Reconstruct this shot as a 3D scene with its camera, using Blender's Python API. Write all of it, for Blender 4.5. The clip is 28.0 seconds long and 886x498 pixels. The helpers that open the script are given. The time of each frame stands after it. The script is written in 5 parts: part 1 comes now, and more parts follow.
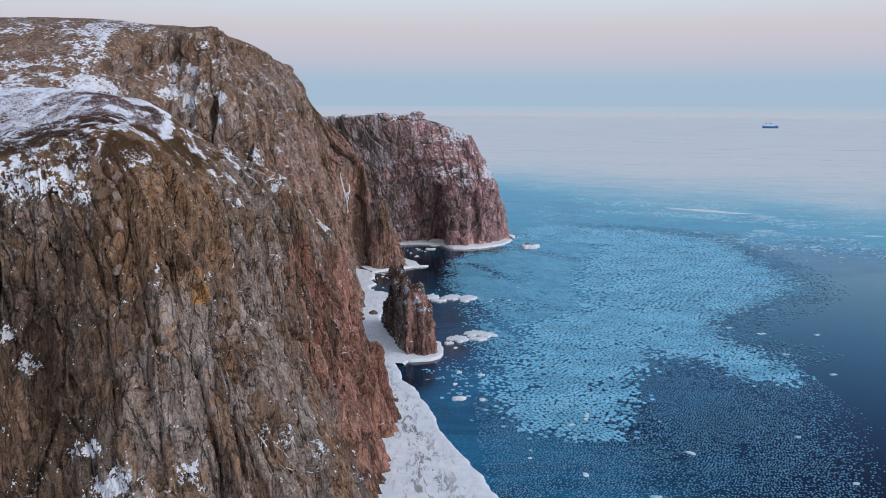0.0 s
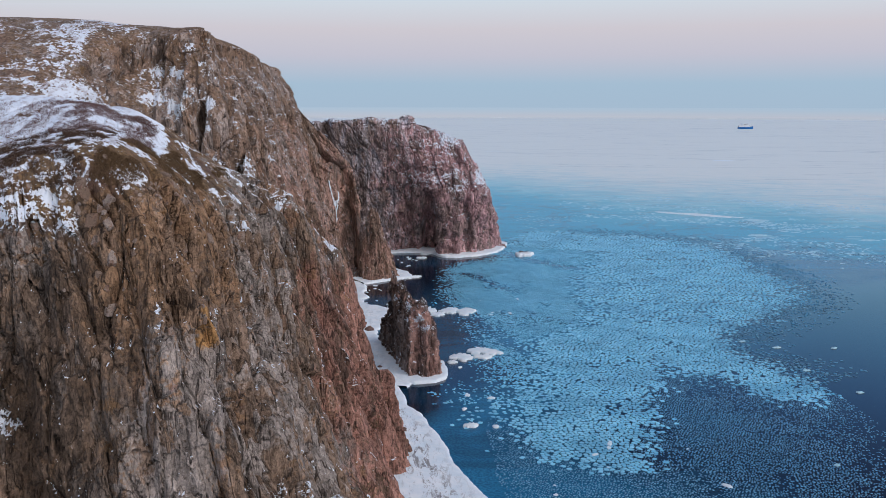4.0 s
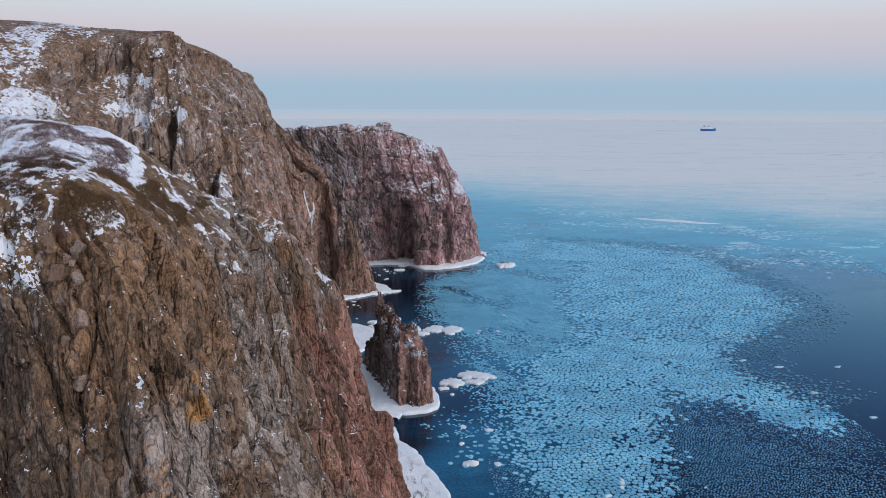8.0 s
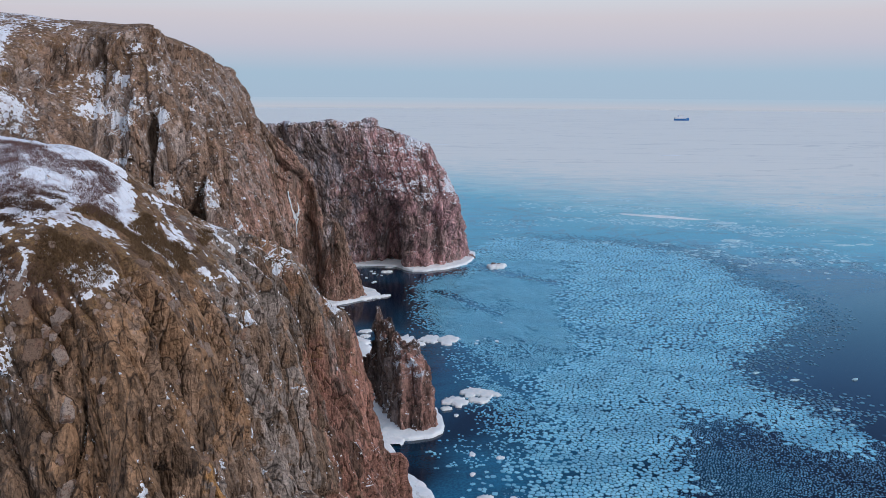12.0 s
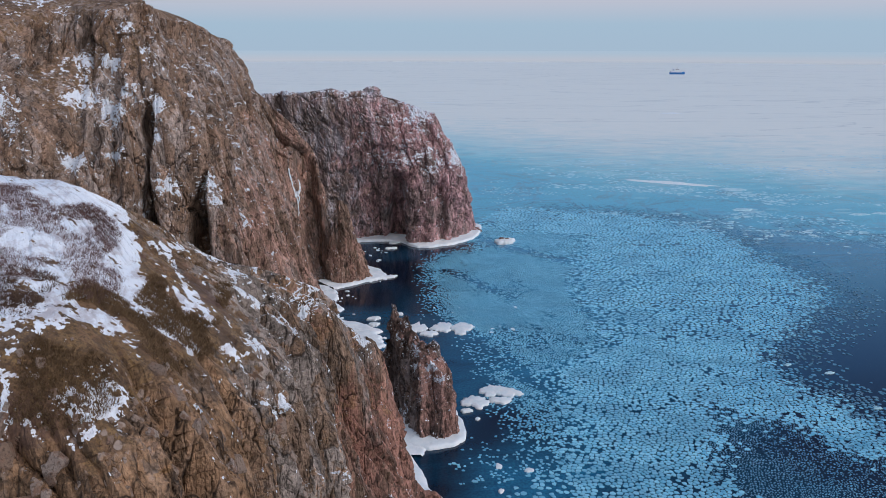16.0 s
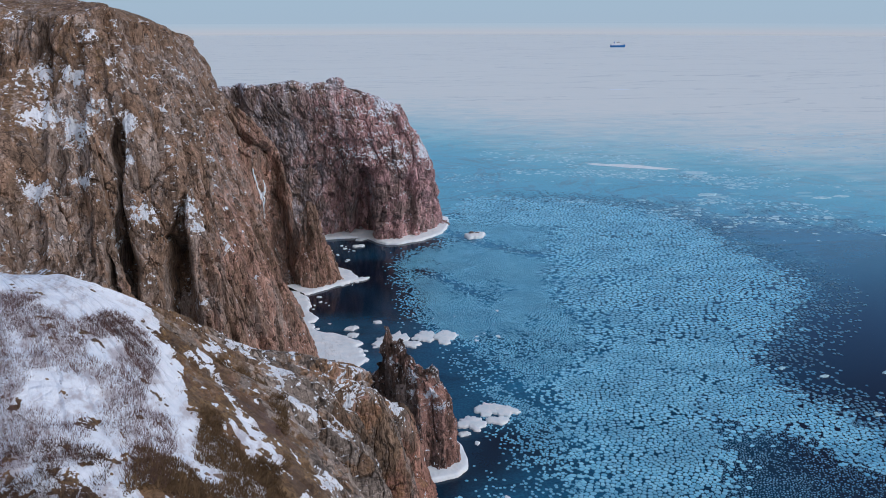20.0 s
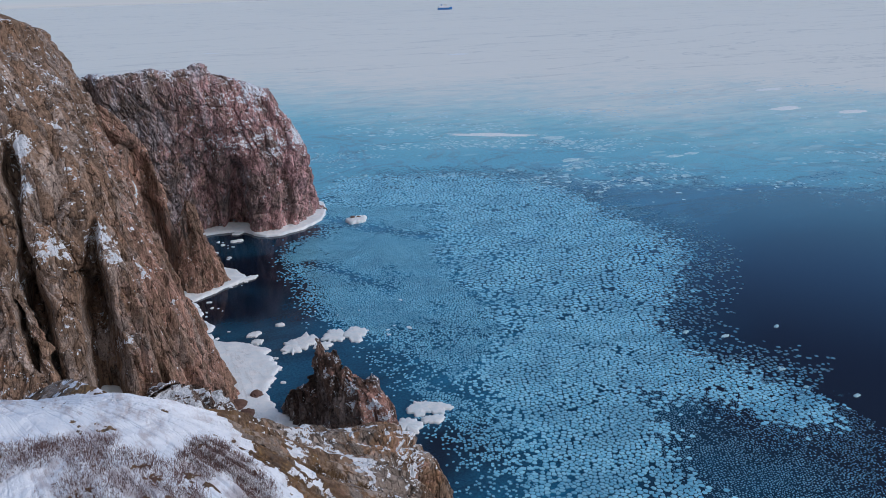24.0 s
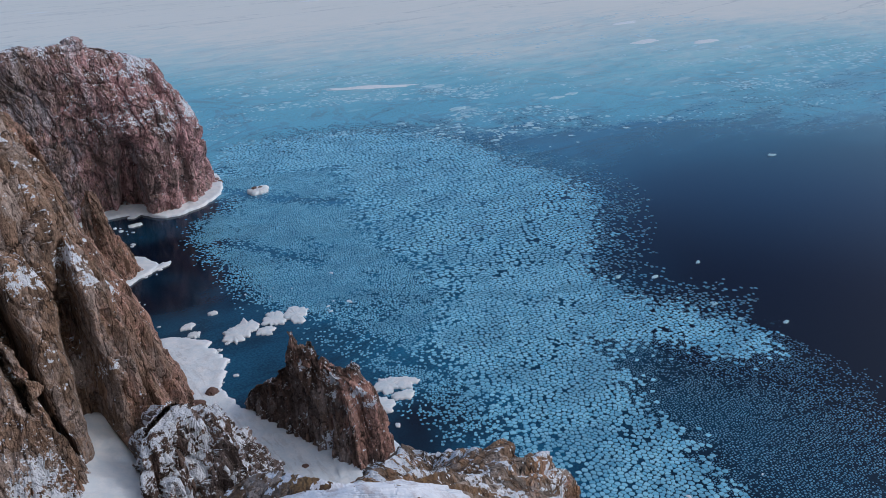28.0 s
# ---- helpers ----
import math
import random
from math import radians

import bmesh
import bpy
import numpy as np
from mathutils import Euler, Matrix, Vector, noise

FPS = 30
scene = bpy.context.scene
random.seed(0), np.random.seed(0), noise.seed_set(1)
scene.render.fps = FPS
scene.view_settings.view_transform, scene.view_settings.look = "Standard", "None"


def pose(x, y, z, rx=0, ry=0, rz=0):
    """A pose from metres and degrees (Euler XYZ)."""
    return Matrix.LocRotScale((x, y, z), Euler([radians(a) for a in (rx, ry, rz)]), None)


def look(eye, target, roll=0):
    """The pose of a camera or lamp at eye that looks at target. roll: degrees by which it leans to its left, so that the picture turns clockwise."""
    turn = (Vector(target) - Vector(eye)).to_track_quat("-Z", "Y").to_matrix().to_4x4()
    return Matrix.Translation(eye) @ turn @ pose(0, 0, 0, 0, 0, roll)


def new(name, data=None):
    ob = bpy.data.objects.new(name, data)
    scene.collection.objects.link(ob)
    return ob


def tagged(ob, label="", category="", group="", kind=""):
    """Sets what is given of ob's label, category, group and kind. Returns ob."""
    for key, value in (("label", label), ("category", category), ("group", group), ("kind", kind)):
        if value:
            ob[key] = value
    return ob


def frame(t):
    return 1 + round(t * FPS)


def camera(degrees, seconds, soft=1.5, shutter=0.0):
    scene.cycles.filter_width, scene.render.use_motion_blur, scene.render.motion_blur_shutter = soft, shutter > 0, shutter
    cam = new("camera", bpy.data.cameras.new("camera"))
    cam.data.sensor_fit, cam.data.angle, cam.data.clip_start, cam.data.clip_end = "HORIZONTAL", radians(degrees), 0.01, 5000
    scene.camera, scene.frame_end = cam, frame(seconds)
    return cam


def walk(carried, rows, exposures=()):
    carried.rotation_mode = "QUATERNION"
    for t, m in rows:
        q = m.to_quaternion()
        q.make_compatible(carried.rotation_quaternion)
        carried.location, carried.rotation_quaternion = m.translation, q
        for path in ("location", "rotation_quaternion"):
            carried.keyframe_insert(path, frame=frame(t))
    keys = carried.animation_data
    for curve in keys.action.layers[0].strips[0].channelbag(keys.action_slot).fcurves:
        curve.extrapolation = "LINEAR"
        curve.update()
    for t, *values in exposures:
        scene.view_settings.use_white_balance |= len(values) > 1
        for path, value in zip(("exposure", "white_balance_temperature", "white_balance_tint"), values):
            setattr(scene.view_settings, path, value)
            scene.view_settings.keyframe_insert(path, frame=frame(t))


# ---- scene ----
cam = camera(56.5, 28.0, 0.75)
PATH = [
    (0, (-0.609, -4.315, 81.797), (-0.593, -2.346, 81.445), 0.2),
    (3, (-7.244, 7.799, 82.558), (-7.188, 9.768, 82.208), 0.1),
    (5.5, (-12.08, 18.44, 83.652), (-11.968, 20.407, 83.305), 0.0),
    (7, (-14.709, 25.004, 84.729), (-14.561, 26.968, 84.383), 0.1),
    (8, (-16.468, 29.457, 85.486), (-16.304, 31.42, 85.14), 0.1),
    (10, (-20.39, 38.585, 86.605), (-20.187, 40.544, 86.254), -0.1),
    (11, (-22.21, 43.197, 87.463), (-21.99, 45.152, 87.1), 0.1),
    (12, (-23.706, 47.807, 88.846), (-23.474, 49.758, 88.472), 0.3),
    (12.5, (-24.366, 50.117, 89.685), (-24.129, 52.066, 89.303), 0.3),
    (14.5, (-26.984, 59.416, 93.312), (-26.738, 61.352, 92.873), 0.3),
    (16, (-29.063, 66.647, 95.827), (-28.812, 68.571, 95.344), 0.1),
    (17, (-30.8, 71.196, 97.694), (-30.539, 73.112, 97.183), 0.0),
    (18, (-33.025, 75.125, 99.99), (-32.752, 77.033, 99.458), 0.0),
    (18.5, (-34.382, 77.127, 101.032), (-34.099, 79.033, 100.494), 0.1),
    (19, (-35.996, 79.339, 101.818), (-35.695, 81.241, 101.277), 0.1),
    (19.5, (-37.801, 81.636, 102.468), (-37.463, 83.532, 101.926), -0.0),
    (20, (-39.675, 83.83, 103.151), (-39.288, 85.714, 102.605), -0.1),
    (20.5, (-41.582, 85.802, 103.945), (-41.144, 87.674, 103.397), -0.3),
    (21, (-43.561, 87.633, 104.787), (-43.072, 89.493, 104.236), -0.4),
    (22, (-47.717, 91.309, 106.423), (-47.133, 93.134, 105.85), -0.7),
    (22.5, (-49.91, 93.289, 107.122), (-49.282, 95.095, 106.538), -0.9),
    (24.5, (-59.337, 101.608, 109.596), (-58.551, 103.329, 108.949), -1.5),
    (25, (-61.742, 103.731, 110.368), (-60.918, 105.429, 109.705), -1.7),
    (26.5, (-69.009, 110.178, 113.175), (-68.084, 111.799, 112.458), -2.3),
    (28, (-76.325, 116.284, 116.01), (-75.302, 117.819, 115.238), -3.1),
]
walk(cam, [(t, look(eye, target, roll)) for t, eye, target, roll in PATH], [(0, 0.06), (12, 0.05), (20, 0.0), (28, -0.12)])

# ---- world and light ----
world = bpy.data.worlds.new("dusk_sky")
scene.world = world
world.use_nodes = True
wn, wl = world.node_tree.nodes, world.node_tree.links
wn.clear()
w_out = wn.new("ShaderNodeOutputWorld")
w_bg = wn.new("ShaderNodeBackground")
w_bg.inputs["Strength"].default_value = 1.0
w_geo = wn.new("ShaderNodeTexCoord")
w_sep = wn.new("ShaderNodeSeparateXYZ")
w_map = wn.new("ShaderNodeMapRange")
w_map.inputs["From Min"].default_value, w_map.inputs["From Max"].default_value = -0.02, 0.98
w_ramp = wn.new("ShaderNodeValToRGB")
SKY = (  # (sine of the elevation, linear colour)
    (0.000, (0.365, 0.478, 0.60)),
    (0.018, (0.36, 0.48, 0.61)),
    (0.042, (0.36, 0.49, 0.62)),
    (0.075, (0.52, 0.52, 0.61)),
    (0.105, (0.59, 0.56, 0.615)),
    (0.135, (0.60, 0.66, 0.73)),
    (0.190, (0.42, 0.74, 0.98)),
    (0.260, (0.24, 0.60, 1.04)),
    (0.335, (0.15, 0.36, 0.80)),
    (0.420, (0.075, 0.11, 0.25)),
    (0.560, (0.14, 0.20, 0.34)),
    (1.000, (0.20, 0.29, 0.46)),
)
while len(w_ramp.color_ramp.elements) < len(SKY):
    w_ramp.color_ramp.elements.new(0.5)
for el, (at, col) in zip(w_ramp.color_ramp.elements, SKY):
    el.position, el.color = at, (*col, 1)
wl.new(w_geo.outputs["Generated"], w_sep.inputs[0])
wl.new(w_sep.outputs["Z"], w_map.inputs["Value"])
wl.new(w_map.outputs[0], w_ramp.inputs[0])
# the sunset's glow stands over the land behind the viewer, low in the south
w_dot = wn.new("ShaderNodeVectorMath")
w_dot.operation = "DOT_PRODUCT"
w_dot.inputs[1].default_value = (0.45, -0.89, 0.0)
w_side = wn.new("ShaderNodeMapRange")
w_side.interpolation_type = "SMOOTHSTEP"
w_side.inputs["From Min"].default_value, w_side.inputs["From Max"].default_value = -0.15, 0.75
w_glow = wn.new("ShaderNodeMix")
w_glow.data_type = "RGBA"
w_glow.inputs[7].default_value = (1.08, 1.05, 1.12, 1)
wl.new(w_geo.outputs["Generated"], w_dot.inputs[0])
wl.new(w_dot.outputs["Value"], w_side.inputs["Value"])
wl.new(w_side.outputs[0], w_glow.inputs[0])
wl.new(w_ramp.outputs[0], w_glow.inputs[6])
wl.new(w_glow.outputs[2], w_bg.inputs["Color"])
wl.new(w_bg.outputs[0], w_out.inputs[0])

sun = new("sun", bpy.data.lights.new("sun", "SUN"))
sun.data.energy, sun.data.angle, sun.data.color = 1.0, radians(28), (1.0, 0.90, 0.86)
sun.matrix_world = look((140, -70, 85), (0, 0, 0))

# ---- numpy noise ----
M32 = np.uint64(0xFFFFFFFF)


def hashed(ix, iy, iz, seed):
    h = (ix.astype(np.int64) * 73856093) ^ (iy.astype(np.int64) * 19349663) ^ (iz.astype(np.int64) * 83492791) ^ (seed * 2654435761)
    h = h.astype(np.uint64) & M32
    h = ((h ^ (h >> np.uint64(16))) * np.uint64(0x45D9F3B)) & M32
    h = ((h ^ (h >> np.uint64(16))) * np.uint64(0x45D9F3B)) & M32
    h = h ^ (h >> np.uint64(16))
    return h.astype(np.float64) / 4294967295.0


def vnoise(x, y, z, seed=0):
    """Smooth value noise, -1 to 1."""
    ix, iy, iz = np.floor(x), np.floor(y), np.floor(z)
    fx, fy, fz = x - ix, y - iy, z - iz
    fx, fy, fz = (f * f * f * (f * (f * 6 - 15) + 10) for f in (fx, fy, fz))
    out = 0
    for dx in (0, 1):
        for dy in (0, 1):
            for dz in (0, 1):
                w = (fx if dx else 1 - fx) * (fy if dy else 1 - fy) * (fz if dz else 1 - fz)
                out = out + w * hashed(ix + dx, iy + dy, iz + dz, seed)
    return out * 2 - 1


def fbm(x, y, z, seed=0, octaves=4):
    out, amp, total = 0, 1.0, 0
    for n in range(octaves):
        out, total = out + amp * vnoise(x, y, z, seed + 31 * n), total + amp
        x, y, z, amp = x * 2.03 + 7.1, y * 2.03 + 3.3, z * 2.03 + 1.7, amp * 0.5
    return out / total


def cells(x, y, seed=0, tilt=0.9):
    """Worley cells: how far the nearest border is, and a flat, randomly tilted facet for each cell."""
    ix, iy = np.floor(x), np.floor(y)
    f1, f2 = np.full(x.shape, 9.0), np.full(x.shape, 9.0)
    facet = np.zeros(x.shape)
    zero = np.zeros_like(ix)
    for dx in (-1, 0, 1):
        for dy in (-1, 0, 1):
            cx, cy = ix + dx, iy + dy
            px, py = cx + 0.12 + 0.76 * hashed(cx, cy, zero, seed), cy + 0.12 + 0.76 * hashed(cx, cy, zero, seed + 5)
            ex, ey = x - px, y - py
            d = np.hypot(ex, ey)
            near = d < f1
            f2 = np.where(near, f1, np.minimum(f2, d))
            gx, gy = hashed(cx, cy, zero, seed + 11) - 0.5, hashed(cx, cy, zero, seed + 13) - 0.5
            facet = np.where(near, hashed(cx, cy, zero, seed + 9) - 0.5 + tilt * (gx * ex + gy * ey) * 2, facet)
            f1 = np.where(near, d, f1)
    return f2 - f1, facet


def smooth(x, a, b):
    t = np.clip((x - a) / (b - a), 0, 1)
    return t * t * (3 - 2 * t)


def catmull(P, u):
    """Points of the spline through the rows of P at the parameters u (0 to len - 1)."""
    P = np.asarray(P, float)
    n = len(P)
    i = np.clip(np.floor(u).astype(int), 0, n - 2)
    t = (u - i).reshape((-1,) + (1,) * (P.ndim - 1))
    p0, p1, p2, p3 = P[np.clip(i - 1, 0, n - 1)], P[i], P[i + 1], P[np.clip(i + 2, 0, n - 1)]
    m1, m2 = (p2 - p0) * 0.5, (p3 - p1) * 0.5
    return (2 * t**3 - 3 * t**2 + 1) * p1 + (t**3 - 2 * t**2 + t) * m1 + (-2 * t**3 + 3 * t**2) * p2 + (t**3 - t**2) * m2


# ---- mesh helpers ----
def mesh_from(name, verts, faces, material, smoothed=True, **attributes):
    """A mesh from numpy vertices and quads or triangles, with float attributes on its points."""
    me = bpy.data.meshes.new(name)
    faces = np.asarray(faces)
    k = faces.shape[1]
    me.vertices.add(len(verts))
    me.vertices.foreach_set("co", np.ascontiguousarray(verts, np.float32).ravel())
    me.loops.add(faces.size)
    me.loops.foreach_set("vertex_index", faces.astype(np.int32).ravel())
    me.polygons.add(len(faces))
    me.polygons.foreach_set("loop_start", np.arange(0, faces.size, k, dtype=np.int32))
    me.polygons.foreach_set("use_smooth", np.full(len(faces), smoothed))
    for key, values in attributes.items():
        me.attributes.new(key, "FLOAT", "POINT").data.foreach_set("value", np.asarray(values, np.float32).ravel())
    me.materials.append(material)
    me.update(calc_edges=True)
    me.validate()
    return me


def grid_faces(nu, nv, closed=False):
    i, j = np.meshgrid(np.arange(nu if closed else nu - 1), np.arange(nv - 1), indexing="ij")
    a, b = i * nv + j, ((i + 1) % nu) * nv + j
    return np.stack([a, b, b + 1, a + 1], -1).reshape(-1, 4)


def part(name, me, parent, label=""):
    ob = new(name, me)
    ob.parent = parent
    if label:
        ob["label"] = label
    return ob


def bm_mesh(name, bm, material, smoothed=False):
    me = bpy.data.meshes.new(name)
    bm.to_mesh(me)
    bm.free()
    for p in me.polygons:
        p.use_smooth = smoothed
    me.materials.append(material)
    return me


# ---- materials ----
class Nodes:
    def __init__(self, name):
        self.mat = bpy.data.materials.new(name)
        self.mat.use_nodes = True
        self.t = self.mat.node_tree
        self.bsdf = self.t.nodes["Principled BSDF"]
        self.pos = self.t.nodes.new("ShaderNodeNewGeometry").outputs["Position"]

    def add(self, kind, ins=(), **props):
        n = self.t.nodes.new(kind)
        for k, v in props.items():
            setattr(n, k, v)
        for k, v in dict(ins).items():
            self.put(n.inputs[k], v)
        return n

    def put(self, socket, v):
        if hasattr(v, "is_output") or isinstance(v, bpy.types.NodeSocket):
            self.t.links.new(v, socket)
        elif isinstance(v, (tuple, list)) and len(v) == 3 and socket.type == "RGBA":
            socket.default_value = (*v, 1)
        else:
            socket.default_value = v

    def scaled(self, sx, sy, sz, rz=0.0, src=None):
        n = self.add("ShaderNodeMapping", {"Vector": src or self.pos})
        n.inputs["Scale"].default_value = (sx, sy, sz)
        n.inputs["Rotation"].default_value = (0, 0, radians(rz))
        return n.outputs[0]

    def noise(self, scale, detail=4.0, rough=0.55, src=None, warp=0.0):
        n = self.add("ShaderNodeTexNoise", {"Vector": src or self.pos, "Scale": scale, "Detail": detail, "Roughness": rough, "Distortion": warp})
        return n.outputs["Fac"]

    def voronoi(self, scale, src=None, feature="F1", out="Distance", randomness=1.0):
        n = self.add("ShaderNodeTexVoronoi", {"Vector": src or self.pos, "Scale": scale, "Randomness": randomness}, feature=feature)
        return n.outputs[out]

    def attr(self, name):
        return self.add("ShaderNodeAttribute", attribute_name=name).outputs["Fac"]

    def math(self, op, a, b=0.0, c=0.0):
        n = self.add("ShaderNodeMath", operation=op)
        for s, v in zip(n.inputs, (a, b, c)):
            self.put(s, v)
        return n.outputs[0]

    def step(self, v, a, b):
        n = self.add("ShaderNodeMapRange", {"Value": v, "From Min": a, "From Max": b}, interpolation_type="SMOOTHSTEP")
        return n.outputs[0]

    def mix(self, fac, a, b):
        n = self.add("ShaderNodeMix", data_type="RGBA")
        for s, v in ((n.inputs[0], fac), (n.inputs[6], a), (n.inputs[7], b)):
            self.put(s, v)
        return n.outputs[2]

    def mixf(self, fac, a, b):
        n = self.add("ShaderNodeMix", data_type="FLOAT")
        for s, v in ((n.inputs[0], fac), (n.inputs[2], a), (n.inputs[3], b)):
            self.put(s, v)
        return n.outputs[0]

    def scale_col(self, col, v):
        return self.add("ShaderNodeVectorMath", {0: col, "Scale": v}, operation="SCALE").outputs[0]

    def warped(self, src, scale, amount):
        """Coordinates pushed about by noise."""
        wob = self.add("ShaderNodeTexNoise", {"Vector": src, "Scale": scale, "Detail": 3.0}).outputs["Color"]
        wob = self.add("ShaderNodeVectorMath", {0: wob, 1: (0.5, 0.5, 0.5)}, operation="SUBTRACT").outputs[0]
        return self.add("ShaderNodeVectorMath", {0: wob, 1: (amount,) * 3, 2: src}, operation="MULTIPLY_ADD").outputs[0]

    def bump(self, height, strength, distance, normal=None):
        ins = {"Height": height, "Strength": strength, "Distance": distance}
        if normal is not None:
            ins["Normal"] = normal
        return self.add("ShaderNodeBump", ins).outputs[0]

    def up(self, normal):
        """How far a normal points up."""
        n = self.add("ShaderNodeSeparateXYZ", {0: normal})
        return n.outputs["Z"]

    def finish(self, color, rough=0.85, normal=None, spec=0.3):
        self.put(self.bsdf.inputs["Base Color"], color)
        self.put(self.bsdf.inputs["Roughness"], rough)
        self.put(self.bsdf.inputs["Specular IOR Level"], spec)
        if normal is not None:
            self.put(self.bsdf.inputs["Normal"], normal)
        return self.mat


def rock_material(name, warm, grey, red, soil, lichen, dark):
    """Jointed cliff rock with soil, grass and snow. Attributes: grass, snow, tint (0 brown to 1 red), steep, ochre."""
    n = Nodes(name)
    steep = n.attr("steep")
    zones = n.noise(0.085, 4, 0.6, n.scaled(1.0, 1.0, 0.42))
    zones_2 = n.noise(0.17, 4, 0.65, n.scaled(1.0, 1.0, 0.6, 40))
    streak = n.noise(1.0, 4, 0.62, n.scaled(0.8, 0.8, 0.11))
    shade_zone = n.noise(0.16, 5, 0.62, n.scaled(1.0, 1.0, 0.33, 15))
    fine = n.noise(1.1, 4, 0.64)
    grit = n.noise(3.6, 3, 0.6)
    tall = n.warped(n.scaled(0.42, 0.42, 0.10), 1.2, 1.1)
    crack = n.voronoi(1.0, tall, "DISTANCE_TO_EDGE")
    slabs = n.add("ShaderNodeSeparateXYZ", {0: n.voronoi(1.0, tall, "F1", "Color")})
    short = n.warped(n.scaled(1.5, 1.5, 0.55), 1.0, 1.2)
    chip = n.voronoi(1.0, short, "DISTANCE_TO_EDGE")
    chips = n.add("ShaderNodeSeparateXYZ", {0: n.voronoi(1.0, short, "F1", "Color")})
    bx, cx = slabs.outputs["X"], chips.outputs["X"]
    bare_slab = n.math("MAXIMUM", n.math("MULTIPLY", n.attr("ochre"), -1.0), 0.0)
    slab_pick = n.math("ADD", n.math("ADD", zones, n.math("MULTIPLY", bare_slab, 0.07)), n.math("MULTIPLY", n.math("SUBTRACT", bx, 0.5), 0.22))
    col = n.mix(n.step(n.math("ADD", slab_pick, n.math("MULTIPLY", n.math("SUBTRACT", fine, 0.5), 0.28)), 0.465, 0.535), warm, grey)
    red_pick = n.math("ADD", n.math("MULTIPLY", n.attr("tint"), 0.55), n.math("ADD", zones_2, n.math("MULTIPLY", n.math("SUBTRACT", streak, 0.5), 0.5)))
    col = n.mix(n.math("MULTIPLY", n.step(red_pick, 0.62, 0.92), 0.9), col, red)
    soil_pick = n.math("ADD", n.math("SUBTRACT", zones_2, n.math("MULTIPLY", bare_slab, 0.10)), n.math("ADD", n.math("MULTIPLY", n.math("SUBTRACT", fine, 0.5), 0.9), n.math("MULTIPLY", n.attr("tint"), -0.12)))
    col = n.mix(n.math("MULTIPLY", n.step(soil_pick, 0.50, 0.62), 0.75), col, soil)
    col = n.mix(n.step(n.math("ADD", n.attr("ochre"), n.math("MULTIPLY", n.math("SUBTRACT", fine, 0.5), 1.1)), 0.35, 0.65), col, (0.37, 0.205, 0.085))
    # lichen at random, thicker on stained rock and where recess shade is painted in
    col = n.mix(n.math("MULTIPLY", n.step(n.math("ADD", n.math("ADD", shade_zone, n.math("MULTIPLY", n.attr("stain_shade"), 0.16)), n.math("MULTIPLY", n.math("SUBTRACT", fine, 0.5), 0.5)), 0.50, 0.60), 0.72), col, lichen)
    tone = n.math("ADD", n.math("MULTIPLY", n.math("SUBTRACT", streak, 0.5), 2.0), n.math("MULTIPLY", n.math("SUBTRACT", fine, 0.5), 1.6))
    tone = n.math("ADD", tone, n.math("MULTIPLY", n.math("SUBTRACT", slabs.outputs["Y"], 0.5), 0.55))
    tone = n.math("ADD", tone, n.math("ADD", n.math("MULTIPLY", n.math("SUBTRACT", cx, 0.5), 0.45), n.math("MULTIPLY", n.math("SUBTRACT", grit, 0.5), 1.3)))
    tone = n.math("MINIMUM", n.math("MAXIMUM", n.math("ADD", tone, 1.06), 0.3), 1.9)
    col = n.scale_col(col, tone)
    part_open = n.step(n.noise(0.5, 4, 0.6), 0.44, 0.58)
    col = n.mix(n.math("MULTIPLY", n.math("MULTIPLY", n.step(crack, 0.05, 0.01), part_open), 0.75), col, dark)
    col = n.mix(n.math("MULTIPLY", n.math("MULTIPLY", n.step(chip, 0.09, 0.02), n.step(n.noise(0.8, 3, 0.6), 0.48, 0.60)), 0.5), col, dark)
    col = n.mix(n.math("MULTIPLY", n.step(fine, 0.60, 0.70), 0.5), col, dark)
    # grass and heath
    g_noise = n.noise(0.3, 6, 0.7)
    grass_col = n.mix(n.step(g_noise, 0.38, 0.60), (0.085, 0.054, 0.037), (0.19, 0.122, 0.064))
    grass_col = n.mix(n.math("MULTIPLY", n.step(zones_2, 0.50, 0.60), 0.65), grass_col, (0.205, 0.12, 0.07))
    grass_col = n.mix(n.math("MULTIPLY", n.step(n.noise(1.6, 5, 0.7, None, 0.6), 0.50, 0.62), 0.7), grass_col, (0.27, 0.17, 0.075))
    grass_col = n.mix(n.math("MULTIPLY", n.step(n.noise(3.5, 5, 0.75), 0.46, 0.62), 0.75), grass_col, (0.045, 0.029, 0.022))
    grass_col = n.mix(n.math("MULTIPLY", n.step(n.noise(0.14, 5, 0.6), 0.52, 0.64), 0.6), grass_col, (0.10, 0.062, 0.06))
    grass_col = n.mix(n.math("MULTIPLY", n.step(n.noise(0.55, 5, 0.7), 0.52, 0.62), 0.6), grass_col, (0.07, 0.044, 0.03))
    stone = n.add("ShaderNodeTexVoronoi", {"Vector": n.warped(n.pos, 1.4, 0.5), "Scale": 1.15})
    stone_on = n.math("MULTIPLY", n.step(stone.outputs["Distance"], 0.40, 0.30), n.step(n.math("ADD", n.noise(0.22, 4, 0.6), n.math("MULTIPLY", n.math("SUBTRACT", n.add("ShaderNodeSeparateXYZ", {0: stone.outputs["Color"]}).outputs["X"], 0.5), 0.5)), 0.50, 0.56))
    grass_col = n.mix(n.math("MULTIPLY", stone_on, n.step(steep, 0.45, 0.75)), grass_col, n.mix(fine, (0.20, 0.15, 0.125), (0.40, 0.335, 0.30)))
